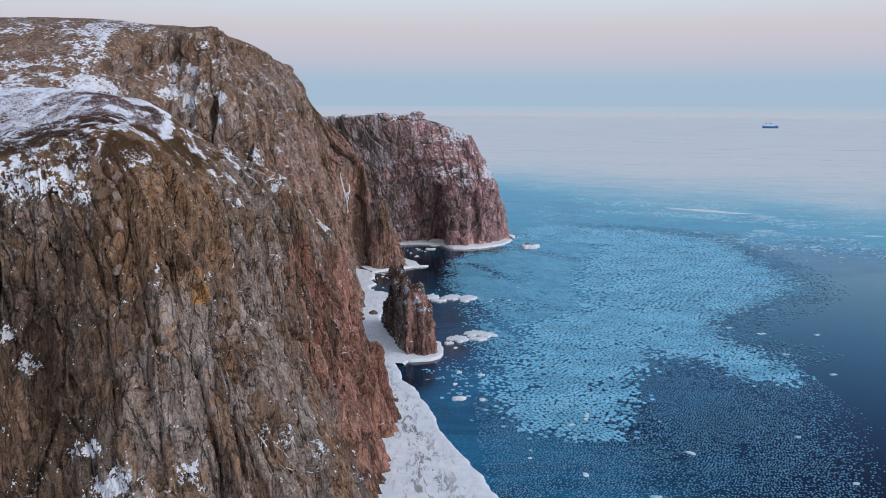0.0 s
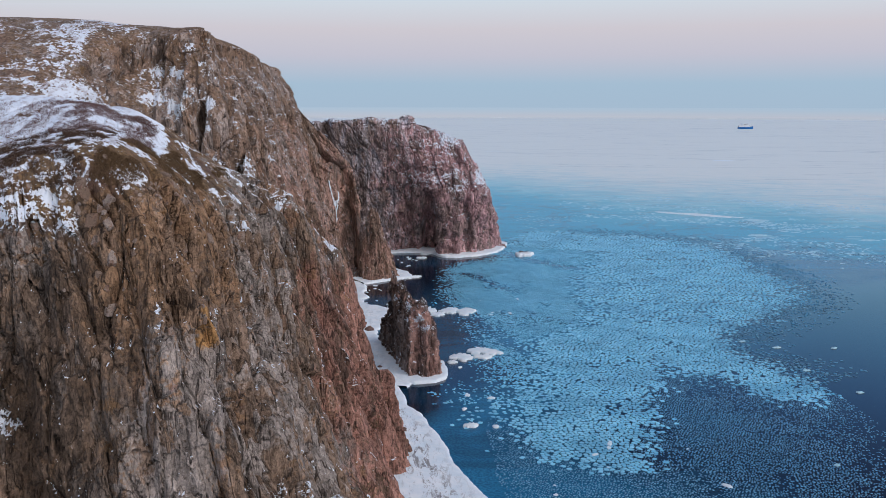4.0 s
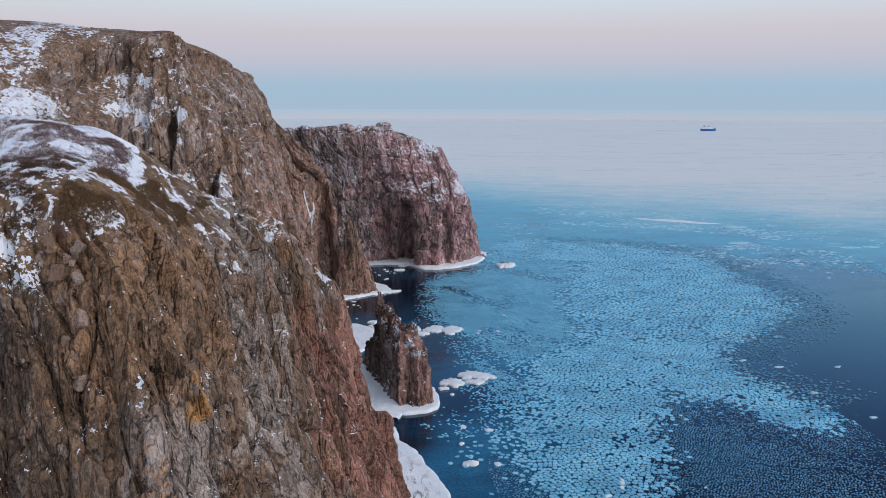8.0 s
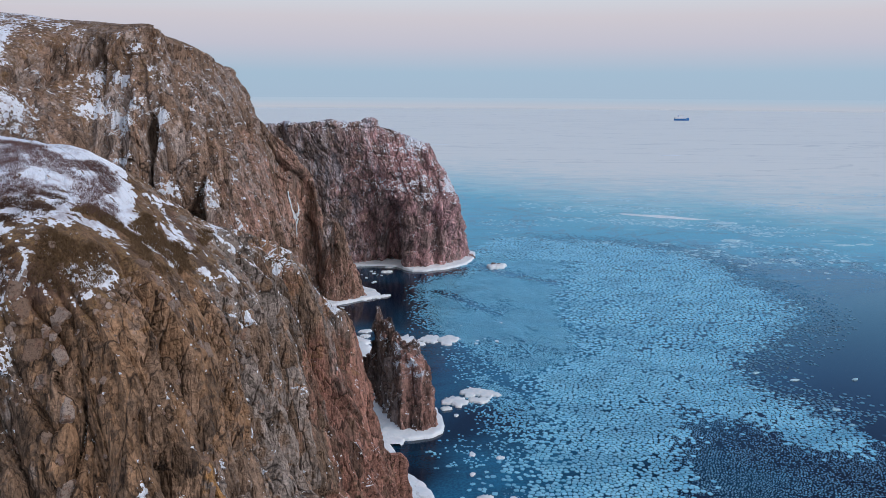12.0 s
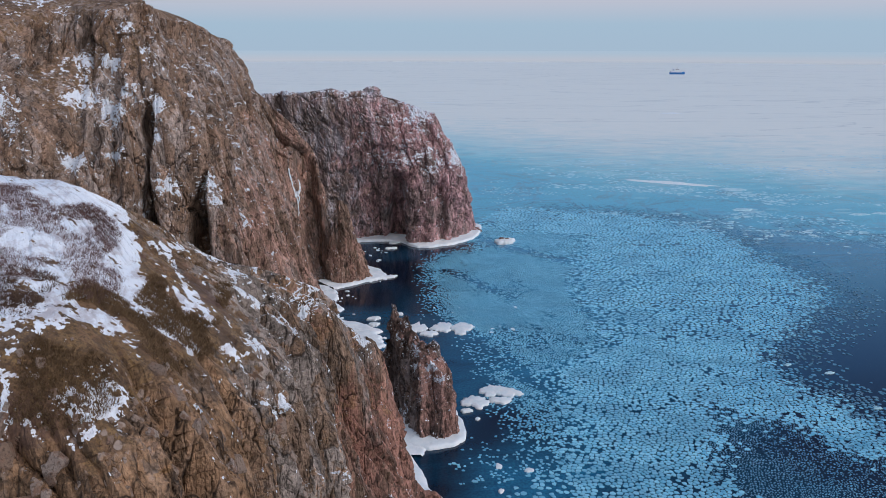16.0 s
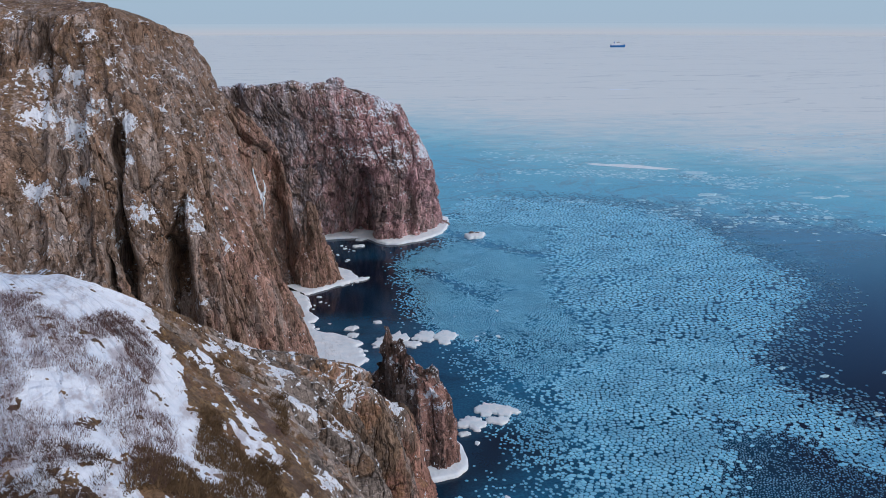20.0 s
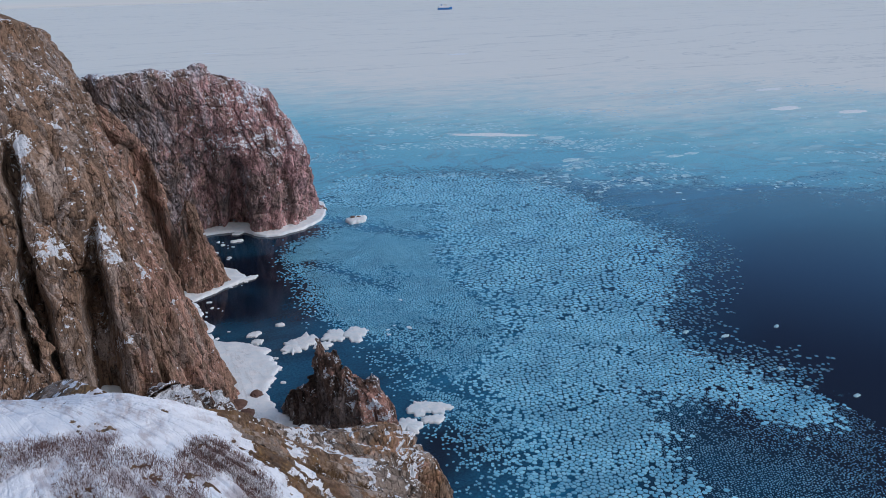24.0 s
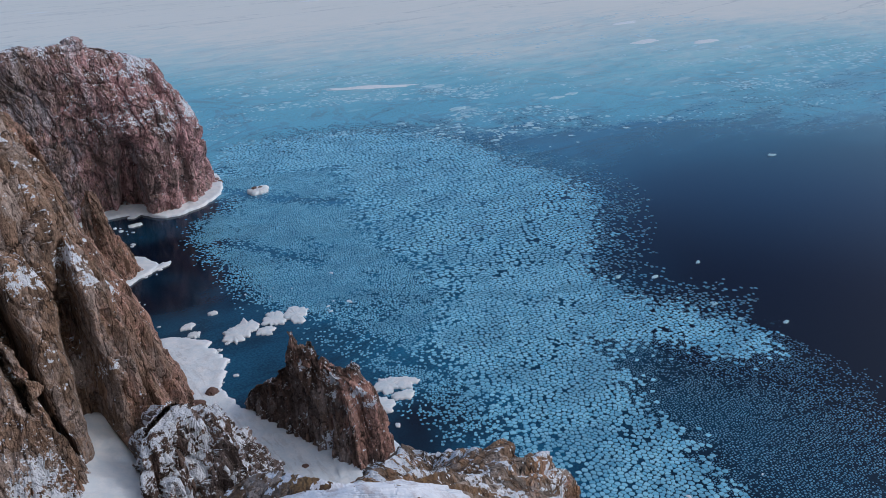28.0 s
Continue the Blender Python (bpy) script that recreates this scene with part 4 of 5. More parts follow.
    cliff_object("ravine_spur", Q, ROCK_STACK, "low jagged rock spur streaked with snow in the ravine", np.maximum(steep, 0.9), 0 * steep - 0.2, np.maximum(0.47 + 0.8 * soft, spots(Q, [(-60, 241, 42, 6, 0.75), (-52, 240, 38, 5, 0.65), (-44, 246, 34, 4, 0.6), (-47, 236, 28, 4, 0.6)], N) + 0.5 * soft), 0.1 + 0.2 * soft)

    Q, steep, hollow, big, N = massif([R_FOOT, R_MID, R_TOP, R_TIP], (50, 50, 30), 300, 0.55, 83, 1.0, -0.05, (3.4, 12.0), closed=True, swell=1.0)
    soft = fbm(Q[..., 0] / 4, Q[..., 1] / 4, Q[..., 2] / 4, 85, 4)
    cliff_object("ravine_rib", Q, ROCK_MAIN, "smooth brown rock rib above the ravine, snow on its foot", steep, 0 * steep - 0.3, 0.12 + 0.3 * soft + spots(Q, [(-73, 233, 41, 4, 0.6), (-70, 231, 36, 4, 0.6)], N), 0.2 + 0.3 * soft, closed=True)


build_cliffs()


def crags():
    """Knobs of rock on the headland's top edge."""
    head = bpy.data.objects["far_headland"]
    for k, (x, y, z, r, h) in enumerate(((-11.5, 461, 72.6, 3.4, 3.2),)):
        a = np.linspace(0, 2 * np.pi, 9)[:-1] + k
        ring = [[(x + q * r * 1.3 * np.cos(t), y + q * r * np.sin(t), z + dz + 0.2 * h * np.sin(2 * t + k)) for t in a] for q, dz in ((1.25, -2.5), (0.95, 0.35 * h), (0.7, 0.9 * h), (0.12, h))]
        Q, steep, hollow, big, N = massif(ring, (8, 8, 6), 60, 0.35, 200 + k, 1.0, 0.1, (2.0, 1.6), closed=True, swell=1.0)
        cliff_object("crag", Q, ROCK_FAR, "", steep, 0 * steep - 0.3, 0.15 + 0.2 * np.clip(N[..., 2], 0, 1), 0.4 + 0 * steep, closed=True, parent=head)


def frozen_fall():
    """Two threads of ice that join on the dark wall left of the fin."""
    wall = bpy.data.objects["high_cliff"]
    n = Nodes("fall_ice")
    g = n.noise(1.5, 5, 0.65, n.scaled(1.0, 1.0, 0.2))
    mat = n.finish(n.mix(n.step(g, 0.38, 0.62), (0.50, 0.66, 0.76), (0.82, 0.86, 0.9)), 0.35, n.bump(g, 0.7, 0.3), 0.5)
    root = new("frozen_waterfall")
    tagged(root, "thin frozen waterfall of bluish-white ice on a dark wall", "frozen waterfall")
    for line, width in ((((-47.5, 401, 47), (-46.8, 401, 42), (-45.6, 401.2, 37), (-44.6, 401.3, 32), (-44.0, 401, 27)), 0.42), (((-41.6, 402, 41), (-42.6, 401.8, 38), (-43.6, 401.5, 35), (-44.4, 401.3, 32)), 0.5)):
        spine = catmull(np.array(line, float), np.linspace(0, len(line) - 1, 26))
        rings = []
        for k, p in enumerate(spine):
            away = Vector((-0.35, 0.937, 0))
            hit, at, nrm, _ = wall.ray_cast(Vector(p) - 80 * away, away)
            at = at if hit else Vector(p)
            out = -away
            side = Vector((-out.y, out.x, 0))
            w = width * (0.35 + 0.65 * np.sin(np.pi * min(1.0, 0.1 + k / 27))) * (1 + 0.35 * np.sin(k * 1.9) + 0.2 * np.sin(k * 4.1))
            rings.append([at + side * (w * np.cos(t)) + out * (0.1 + 0.25 * w * np.sin(t)) for t in np.linspace(0, 2 * np.pi, 9)[:-1]])
        V = np.array(rings).transpose(1, 0, 2).reshape(-1, 3)
        part("ice_thread", mesh_from("ice_thread", V, grid_faces(8, 26, True), mat), root)


crags()
frozen_fall()


# ---- grass and shrubs on the near hill ----
def tuft_material(name, a, b):
    n = Nodes(name)
    rnd = n.add("ShaderNodeNewGeometry").outputs["Random Per Island"]
    return n.finish(n.mix(n.math("MULTIPLY", rnd, n.noise(0.4, 3, 0.6)), a, b), 0.9, None, 0.1)


def blades(name, where, count, blades_each, height, spread, width, material, label, seed):
    """Clumps of thin leaning blades, joined: where is a function of random numbers giving foot points."""
    rng = np.random.default_rng(seed)
    P = where(rng, count)
    m = len(P)
    h = height * rng.uniform(0.5, 1.2, (m, blades_each))
    a = rng.uniform(0, 2 * np.pi, (m, blades_each))
    lean = spread * rng.uniform(0.2, 1.0, (m, blades_each)) * h
    base = P[:, None] + np.stack([0.18 * spread * np.cos(a), 0.18 * spread * np.sin(a), 0 * a - 0.05], -1)
    tip = base + np.stack([lean * np.cos(a), lean * np.sin(a), h], -1)
    side = np.stack([-np.sin(a), np.cos(a), 0 * a], -1) * (width * rng.uniform(0.6, 1.3, (m, blades_each)))[..., None]
    V = np.stack([base - side, base + side, tip], 2).reshape(-1, 3)
    F = np.arange(len(V)).reshape(-1, 3)
    ob = new(name, mesh_from(name, V, F, material, False))
    return tagged(ob, label, name.replace("_", " "), kind="stuff")


def hill_points(mask):
    me = bpy.data.objects["near_cliff"].data
    co = np.zeros(len(me.vertices) * 3, np.float32)
    me.vertices.foreach_get("co", co)
    co = co.reshape(-1, 3).astype(float)
    steep = np.zeros(len(co), np.float32)
    me.attributes["steep"].data.foreach_get("value", steep)
    ok = np.nonzero(mask(co[:, 0], co[:, 1], co[:, 2], steep))[0]

    def where(rng, count):
        P = co[rng.choice(ok, count)]
        return P + np.stack([rng.uniform(-0.25, 0.25, count), rng.uniform(-0.25, 0.25, count), np.zeros(count)], -1)

    return where


near_top = hill_points(lambda x, y, z, st: (st < 0.6) & (x > -95) & (x < -40) & (y > 100) & (y < 172) & (fbm(x / 3.5, y / 3.5, 0 * x, 51, 3) > 0.0) & (x > -49) & ((y < 132) | (x > -46)))
shrubs_at = hill_points(lambda x, y, z, st: (st < 0.3) & (x > -95) & (x < -47) & (y > 128) & (y < 149) & (fbm(x / 2.2, y / 5, 0 * x, 53, 4) > -0.04 - 0.2 * smooth(-x, 57, 64)))
scrub_at = hill_points(lambda x, y, z, st: (st < 0.85) & (x > -90) & (x < -50) & (y > 104) & (y < 130) & (z > 65) & (fbm(x / 1.6, y / 1.6, z / 1.6, 57, 3) > -0.05))
blades("dry_grass", near_top, 9000, 5, 0.30, 1.1, 0.035, tuft_material("dry_grass", (0.14, 0.09, 0.055), (0.28, 0.195, 0.11)), "dry brown grass tufts on the hilltop", 3)
blades("bare_shrubs", shrubs_at, 10500, 7, 0.36, 1.2, 0.013, tuft_material("bare_twigs", (0.15, 0.095, 0.095), (0.27, 0.175, 0.15)), "leafless purple-brown shrubs standing in snow", 4)


blades("low_scrub", scrub_at, 8000, 10, 0.30, 1.4, 0.022, tuft_material("scrub_twigs", (0.085, 0.055, 0.045), (0.22, 0.145, 0.10)), "low dark leafless scrub poking through snow", 6)


# ---- sea stack ----
def sea_stack():
    foot = [(-20.5, 295, -2), (-17.8, 281, -2), (-14.8, 268, -2), (-12.5, 258, -2), (-9.2, 252.5, -2), (-3, 252, -2), (-0.8, 259, -2), (-3.4, 268, -2), (-8.6, 281, -2), (-15.6, 297, -2)]
    low = [(-19.4, 292, 5), (-17, 281, 8), (-14, 269, 9), (-11.6, 260, 9), (-8.6, 254.5, 9), (-3.6, 254, 8), (-2.4, 258.5, 9), (-5, 267, 9), (-10, 280, 8), (-16, 293, 5)]
    mid = [(-18.5, 288, 9), (-16.8, 280, 13), (-14.6, 270, 17), (-11.2, 262, 16), (-8.2, 256, 16), (-4.6, 255.6, 15), (-3.6, 259, 16), (-7, 267, 17), (-12, 278.5, 13), (-16.5, 288, 9)]
    top = [(-17.5, 283, 11.5), (-16.3, 277, 16), (-15, 271, 23), (-11.6, 265, 20.5), (-8.4, 258.5, 20), (-6, 257.6, 19), (-5.2, 260, 20.5), (-8.8, 266, 21), (-13, 275, 17), (-16.6, 283, 11.5)]
    tip = [(-16.8, 280, 12.5), (-15.9, 275, 17), (-15.3, 271.3, 26.5), (-13, 268, 24.5), (-9, 262.5, 21.4), (-6.8, 260, 21.4), (-6.2, 260.6, 21.8), (-9.4, 264.5, 21.8), (-12.6, 268.6, 25), (-15.3, 273, 22)]
    Q, steep, hollow, big, N = massif([foot, low, mid, top, tip], (40, 40, 40, 24), 420, 0.5, 71, 1.1, 0.05, (2.2, 9.0), closed=True, swell=0.8, gullies=((-12.4, 263, -2, -12.0, 263, 7, 1.8, 5.0), (-6.5, 253, -2, -7.5, 256, 15, 0.8, 1.6)))
    soft = fbm(Q[..., 0] / 5, Q[..., 1] / 5, Q[..., 2] / 5, 75, 4)
    root = new("sea_stack")
    root.location = (0, 0, 0)
    tagged(root, "jagged dark rock stack standing in shore ice", "sea stack")
    # tint paints the light: shaded brown west side, lit pinkish east side
    cliff_object("rock", Q, ROCK_STACK, "", steep, 0 * steep - 0.3, 0.05 + 0.2 * soft + spots(Q, [(-14, 269, 22, 1.5, 0.75), (-7, 257, 18, 1.6, 0.65), (-5.5, 256, 15, 1.6, 0.7), (-10, 262.5, 20, 1.5, 0.6), (-9.5, 258, 14, 1.5, 0.65), (-9, 257, 11, 1.2, 0.55), (-11.5, 262, 16, 1.2, 0.55), (-13, 264, 3, 2.4, 0.9), (-6, 260, 21, 1.6, 0.6)], N), 0.1 + 0.8 * smooth(Q[..., 0], -13, -7), parent=root)

    for k, (x, y, z, r, h) in enumerate(((-15.2, 271.0, 25.4, 1.0, 4.2), (-12.6, 268.0, 24.4, 1.1, 2.8), (-10.8, 265.5, 21.8, 1.1, 2.2), (-6.0, 260.2, 20.4, 1.4, 2.8), (-8.6, 262.0, 20.6, 1.2, 2.0), (-15.9, 276.5, 15.5, 1.1, 2.4), (-4.6, 256.6, 14.0, 1.0, 2.0), (-16.8, 281.5, 11.5, 1.0, 2.0))):
        a = np.linspace(0, 2 * np.pi, 9)[:-1] + k
        ring = [[(x + q * r * 1.2 * np.cos(t), y + q * r * np.sin(t), z + dz + 0.15 * h * np.sin(2 * t + k)) for t in a] for q, dz in ((1.3, -2.5), (0.9, 0.3 * h), (0.55, 0.75 * h), (0.1, h))]
        Q, steep, hollow, big, N = massif(ring, (10, 10, 8), 64, 0.3, 220 + k, 1.0, 0.1, (1.4, 2.4), closed=True, swell=1.0)
        cliff_object("pinnacle", Q, ROCK_STACK, "", steep, 0 * steep - 0.3, 0.1 + 0.25 * np.clip(N[..., 2], 0, 1), 0.3 + 0 * steep, closed=True, parent=root)


sea_stack()


# ---- shore ice ----
def shore_ice(name, edge, inner, label, n=220, seed=0, gravel=1.0, lip=0.9, rise=1.2, ragged=1.4):
    """A shelf of ice from its ragged seaward edge to the rock."""
    E, I = np.array(edge, float), np.array(inner, float)
    u = np.linspace(0, len(E) - 1, n)
    e, i = catmull(E, u), catmull(I, u)
    away = e - i
    away /= np.linalg.norm(away, axis=1, keepdims=True) + 1e-6
    wob = ragged * (fbm(e[:, 0] / 5, e[:, 1] / 5, 0 * u, 3 + seed, 4) + 0.35 * fbm(e[:, 0] / 2.4, e[:, 1] / 2.4, 0 * u, 9 + seed, 3))
    e = e + away * wob[:, None]
    ts = np.r_[0.0, 0.0, 0.02, 0.06, np.linspace(0.12, 1, 12)]
    zs = np.r_[-0.6, 0.35 * lip, 0.8 * lip, lip, lip + rise * np.linspace(0.12, 1, 12) ** 1.4]
    P = e[:, None] * (1 - ts)[None, :, None] + i[:, None] * ts[None, :, None]
    z = zs[None] + 0.35 * fbm(P[..., 0] / 3, P[..., 1] / 3, 0 * P[..., 0], 21 + seed, 4) * (ts > 0.03)[None]
    V = np.concatenate([P, z[..., None]], -1)
    me = mesh_from(name, V.reshape(-1, 3), grid_faces(n, len(ts)), BEACH, gravel=gravel * np.ones(V.shape[:2]) * np.exp(-(((ts - 0.42) / 0.24) ** 2))[None])
    return tagged(new(name, me), label, "shore ice", kind="structure")


shore_ice("beach_ice", [(-260, -60), (-170, -10), (-95, 20), (-50, 40), (-10, 66), (14, 100), (17, 130), (12.8, 155), (7, 174), (1.3, 190), (-4.2, 214), (-9.7, 229), (-14.3, 247)], [(-270, -30), (-175, 20), (-112, 50), (-66, 80), (-34, 106), (-20, 118), (-24, 130), (-20, 156), (-20, 180), (-20, 200), (-22, 218), (-30, 236), (-28, 250)], "snow-covered shore ice and gravel under the cliff", 420, 1, 1.0, 0.9, 2.2)
shore_ice("cove_ice", [(-9, 245), (-9, 252), (-12, 266), (-15, 275), (-19, 288), (-22, 302), (-17.5, 317), (-14.5, 328), (-19.5, 341), (-28, 349), (-29.5, 372), (-33, 390)], [(-30, 244), (-30, 252), (-34, 266), (-34, 274), (-36, 284), (-37, 300), (-37, 312), (-38, 325), (-38, 338), (-40, 352), (-42, 375), (-42, 392)], "broad white ice filling the cove behind the stack", 460, 5, 0.25, 0.8, 1.0, 3.2)
shore_ice("stack_ice", [(-15.5, 252), (-10, 248.2), (-4, 248.6), (0.4, 252.4), (1.8, 260), (0.9, 268)], [(-13, 262), (-9, 258), (-6, 257), (-5, 259), (-5, 263), (-6, 270)], "rim of white ice round the foot of the stack", 160, 7, 0.0, 0.9, 0.6, 0.9)
shore_ice("buttress_ice", [(-31, 386), (-24, 391), (-16, 397), (-9, 402), (-10, 408), (-13, 416), (-24, 430)], [(-38, 396), (-30, 400), (-24, 404), (-22, 408), (-22, 412), (-24, 416), (-34, 424)], "white ice at the foot of the buttress", 160, 9, 0.0, 0.9, 0.6, 1.4)
shore_ice("headland_ice", [(-40, 455), (-22, 466), (-8, 467), (2, 463), (9, 452), (25, 455), (38, 466.5), (44, 479), (48, 496)], [(-44, 466), (-26, 474), (-10, 480), (4, 474), (10, 462), (24, 468), (34, 480), (40, 488), (42, 500)], "white ice collar along the foot of the headland", 260, 11, 0.0, 1.1, 0.8, 1.0)


def snow_chute():
    """Drifted snow on the floor of the ravine between the high cliff and its spur."""
    xs, ys = np.linspace(-82, -52, 61), np.linspace(226, 264, 77)
    X, Y = np.meshgrid(xs, ys, indexing="ij")
    z = 33.2 - 0.45 * (X + 61) + 2.5 * smooth(Y, 248, 260) + 0.8 * fbm(X / 5, Y / 5, 0 * X, 133, 4)
    z = z - 9 * (smooth(X, -58, -52) + 1 - smooth(X, -74, -68) + smooth(Y, 257, 264) + 1 - smooth(Y, 226, 230))
    me = mesh_from("ravine_snow", np.stack([X, Y, z], -1).reshape(-1, 3), grid_faces(61, 77), BEACH, gravel=0 * X)
    tagged(new("ravine_snow", me), "smooth white snow drifted into the ravine floor", "snow drift", kind="structure")


snow_chute()


# ---- floes ----
def floe_mesh(name, rx, ry, seed, thick=0.6, n=56, mat=None, lobes=0.55):
    rng = np.random.default_rng(seed)
    a = np.linspace(0, 2 * np.pi, n + 1)[:-1]
    r = 1 + lobes * fbm(1.3 * np.cos(a) + seed * 3.1, 1.3 * np.sin(a), 0 * a + 0.5, seed, 3) + 0.22 * vnoise(3.2 * np.cos(a) + seed, 3.2 * np.sin(a), 0 * a, seed + 4) + 0.07 * vnoise(8 * np.cos(a), 8 * np.sin(a), 0 * a, seed + 7)
    x, y = rx * r * np.cos(a), ry * r * np.sin(a)
    rings = [(1.0, -0.3), (1.02, 0.35 * thick), (0.97, 0.85 * thick), (0.88, thick), (0.45, thick * 1.15)]
    V = [np.stack([k * x, k * y, np.full(n, z) + (0.12 * thick * rng.standard_normal(n) if z > thick * 0.8 else 0)], -1) for k, z in rings]
    V = np.stack(V, 1)
    verts = np.concatenate([V.reshape(-1, 3), [[0, 0, thick * 1.2]]])
    faces = grid_faces(n, len(rings), True)
    k = len(rings)
    cap = np.array([[i * k + k - 1, ((i + 1) % n) * k + k - 1, n * k, n * k] for i in range(n)])
    me = bpy.data.meshes.new(name)
    me.from_pydata(verts.tolist(), [], [tuple(f) for f in faces.tolist()] + [tuple(f[:3]) for f in cap.tolist()])
    for p in me.polygons:
        p.use_smooth = True
    me.materials.append(mat or FLOE)
    return me


FLOES = [  # x, y, radius along, radius across, turn
    (13.4, 280.4, 3.2, 3.2, -14), (18.2, 279.0, 3.2, 3.0, -14), (13.6, 273.7, 2.9, 1.7, -14), (6.6, 273.4, 3.6, 3.7, -14), (3.6, 268.4, 1.4, 0.8, 0),
    (-8.4, 333.0, 3.4, 5.2, -14), (-3.2, 335.6, 3.6, 5.6, -14), (0.2, 329.8, 2.6, 2.4, -14), (5.4, 335.4, 3.2, 5.0, -14), (12.0, 333.4, 3.6, 4.8, -14), (-17.3, 341.8, 1.8, 1.8, 0),
    (5.7, 214.8, 1.9, 1.1, 10), (-9.4, 401.6, 4.6, 1.8, 20), (-3.9, 452.1, 2.8, 1.4, 0), (-1.8, 463, 2.4, 1.2, 10), (91.0, 163.0, 1.0, 0.7, 0),
    (89.3, 188.4, 1.2, 0.8, 20), (45.6, 157.0, 1.8, 0.8, 0), (112.5, 245.4, 1.2, 0.8, 0),
    (114.9, 256.2, 1.6, 1.0, 0), (107.2, 288.8, 2.0, 1.3, 40), (116.3, 281.1, 2.1, 1.2, 10), (135.6, 279.6, 1.7, 1.0, 30), (114.5, 257.0, 1.4, 1.0, 60), (120.8, 236.1, 1.5, 1.0, 0),
    (-17.0, 348.0, 2.4, 1.6, 20), (-8.0, 352.0, 1.6, 1.0, 0), (-24.0, 398.0, 1.8, 1.1, 0),
]
for k, (x, y, rx, ry, turn) in enumerate(FLOES):
    loose = x > 30
    ob = new("ice_floe", floe_mesh("ice_floe", rx * (0.72 if loose else 1), ry * (0.6 if loose else 1), 100 + k, 0.35 if loose else 0.6, 56, PALE_ICE if loose else None))
    ob.matrix_world = pose(x, y, -0.1 if loose else 0, 0, 0, turn)
    tagged(ob, "small pale blue floe alone on open water" if loose else "flat white snow-covered floe on dark water", "ice floe", "floes off the cliff")


def ice_bits():
    """Small pieces broken from the shore ice."""
    rng = np.random.default_rng(12)
    shapes = [floe_mesh("ice_bit", 1.0, 0.7, 300 + k, 0.35, 18) for k in range(6)]
    zones = ((-26, 342, 5, 14, 9), (-14, 330, 6, 5, 9), (-18, 318, 4, 8, 6), (-26, 378, 5, 8, 8), (-6, 452, 6, 8, 8), (-10, 400, 7, 7, 7), (-14, 440, 6, 12, 6), (2, 266, 6, 6, 5), (8, 226, 8, 14, 5), (20, 330, 12, 6, 6), (40, 185, 25, 20, 10), (20, 350, 18, 10, 5))
    for cx, cy, sx, sy, count in zones:
        for _ in range(count):
            k = rng.uniform(0.3, 1.1)
            ob = new("ice_floe", shapes[rng.integers(6)])
            ob.matrix_world = pose(cx + sx * rng.uniform(-1, 1), cy + sy * rng.uniform(-1, 1), 0, 0, 0, rng.uniform(0, 360)) @ Matrix.Diagonal((k, k, min(k, 0.8), 1))
            tagged(ob, "small broken piece of white ice afloat", "ice floe", "broken ice by the shore")


ice_bits()


def big_far_floes():
    for k, (x, y, rx, ry, turn) in enumerate(((205, 622, 26, 5, -35), (238, 590, 9, 5, -30), (212, 523, 6, 4, 10), (449, 1206, 13, 9, 5), (496, 566, 12, 7, 0), (466, 606, 14, 5, 0), (492, 525, 8, 5, 20), (272, 501, 6, 3, 0), (464, 602, 12, 5, 0), (537, 695, 16, 6, 0), (286, 502, 5, 3, 0), (137, 1460, 16, 6, 0), (258, 337, 2, 1.5, 0))):
        ob = new("ice_floe", floe_mesh("ice_floe", rx, ry, 400 + k, 0.4, 48, FLOE if y > 1000 or rx > 11 else PALE_ICE))
        ob.matrix_world = pose(x, y, -0.12, 0, 0, turn)
        tagged(ob, "large thin bluish-white floe drifting offshore", "ice floe", "floes in the open bay")


big_far_floes()


def ice_rocks():
    """Boulders that stick out of the shore ice."""
    for k, (x, y, z, r) in enumerate(((-25.0, 306, 0.6, 1.7), (-31.0, 301, 0.8, 2.6), (-29.5, 296, 0.8, 2.0), (51.4, 458.8, 1.4, 1.3), (54.2, 458.6, 1.2, 1.1), (-19.5, 262, 0.8, 0.8), (-24, 255, 1.0, 0.9), (44.5, 483, 0.6, 1.2), (43.0, 486, 0.8, 1.4), (-20.5, 213, 0.5, 3.0), (-12, 209, 0.4, 2.0))):
        rng = np.random.default_rng(600 + k)
        bm = bmesh.new()
        bmesh.ops.create_icosphere(bm, subdivisions=3, radius=r)
        co = np.array([v.co for v in bm.verts])
        e, f = cells(co[:, 0] / (0.7 * r) + 9 * k, co[:, 2] / (0.7 * r) + co[:, 1] / r, 31 + k)
        for v, d in zip(bm.verts, 0.35 * f + 0.12 * fbm(co[:, 0] / r * 2, co[:, 1] / r * 2, co[:, 2] / r * 2, 61 + k, 3)):
            v.co *= 1 + d
            v.co.z *= 0.85
        ob = new("boulder", bm_mesh("boulder", bm, BOULDER))
        ob.matrix_world = pose(x, y, z, 0, 0, rng.uniform(0, 360))
        tagged(ob, "dark angular boulder standing out of shore ice", "boulder", "boulders in the ice")


BOULDER = plain("boulder_rock", (0.16, 0.10, 0.085), 0.9)
ice_rocks()
ob = new("ice_floe", floe_mesh("ice_floe", 5.4, 4.2, 177, 1.5))
ob.matrix_world = pose(52.8, 457.3, 0, 0, 0, 15)
tagged(ob, "white ice floe heaped round two dark boulders", "ice floe", "floes off the cliff")


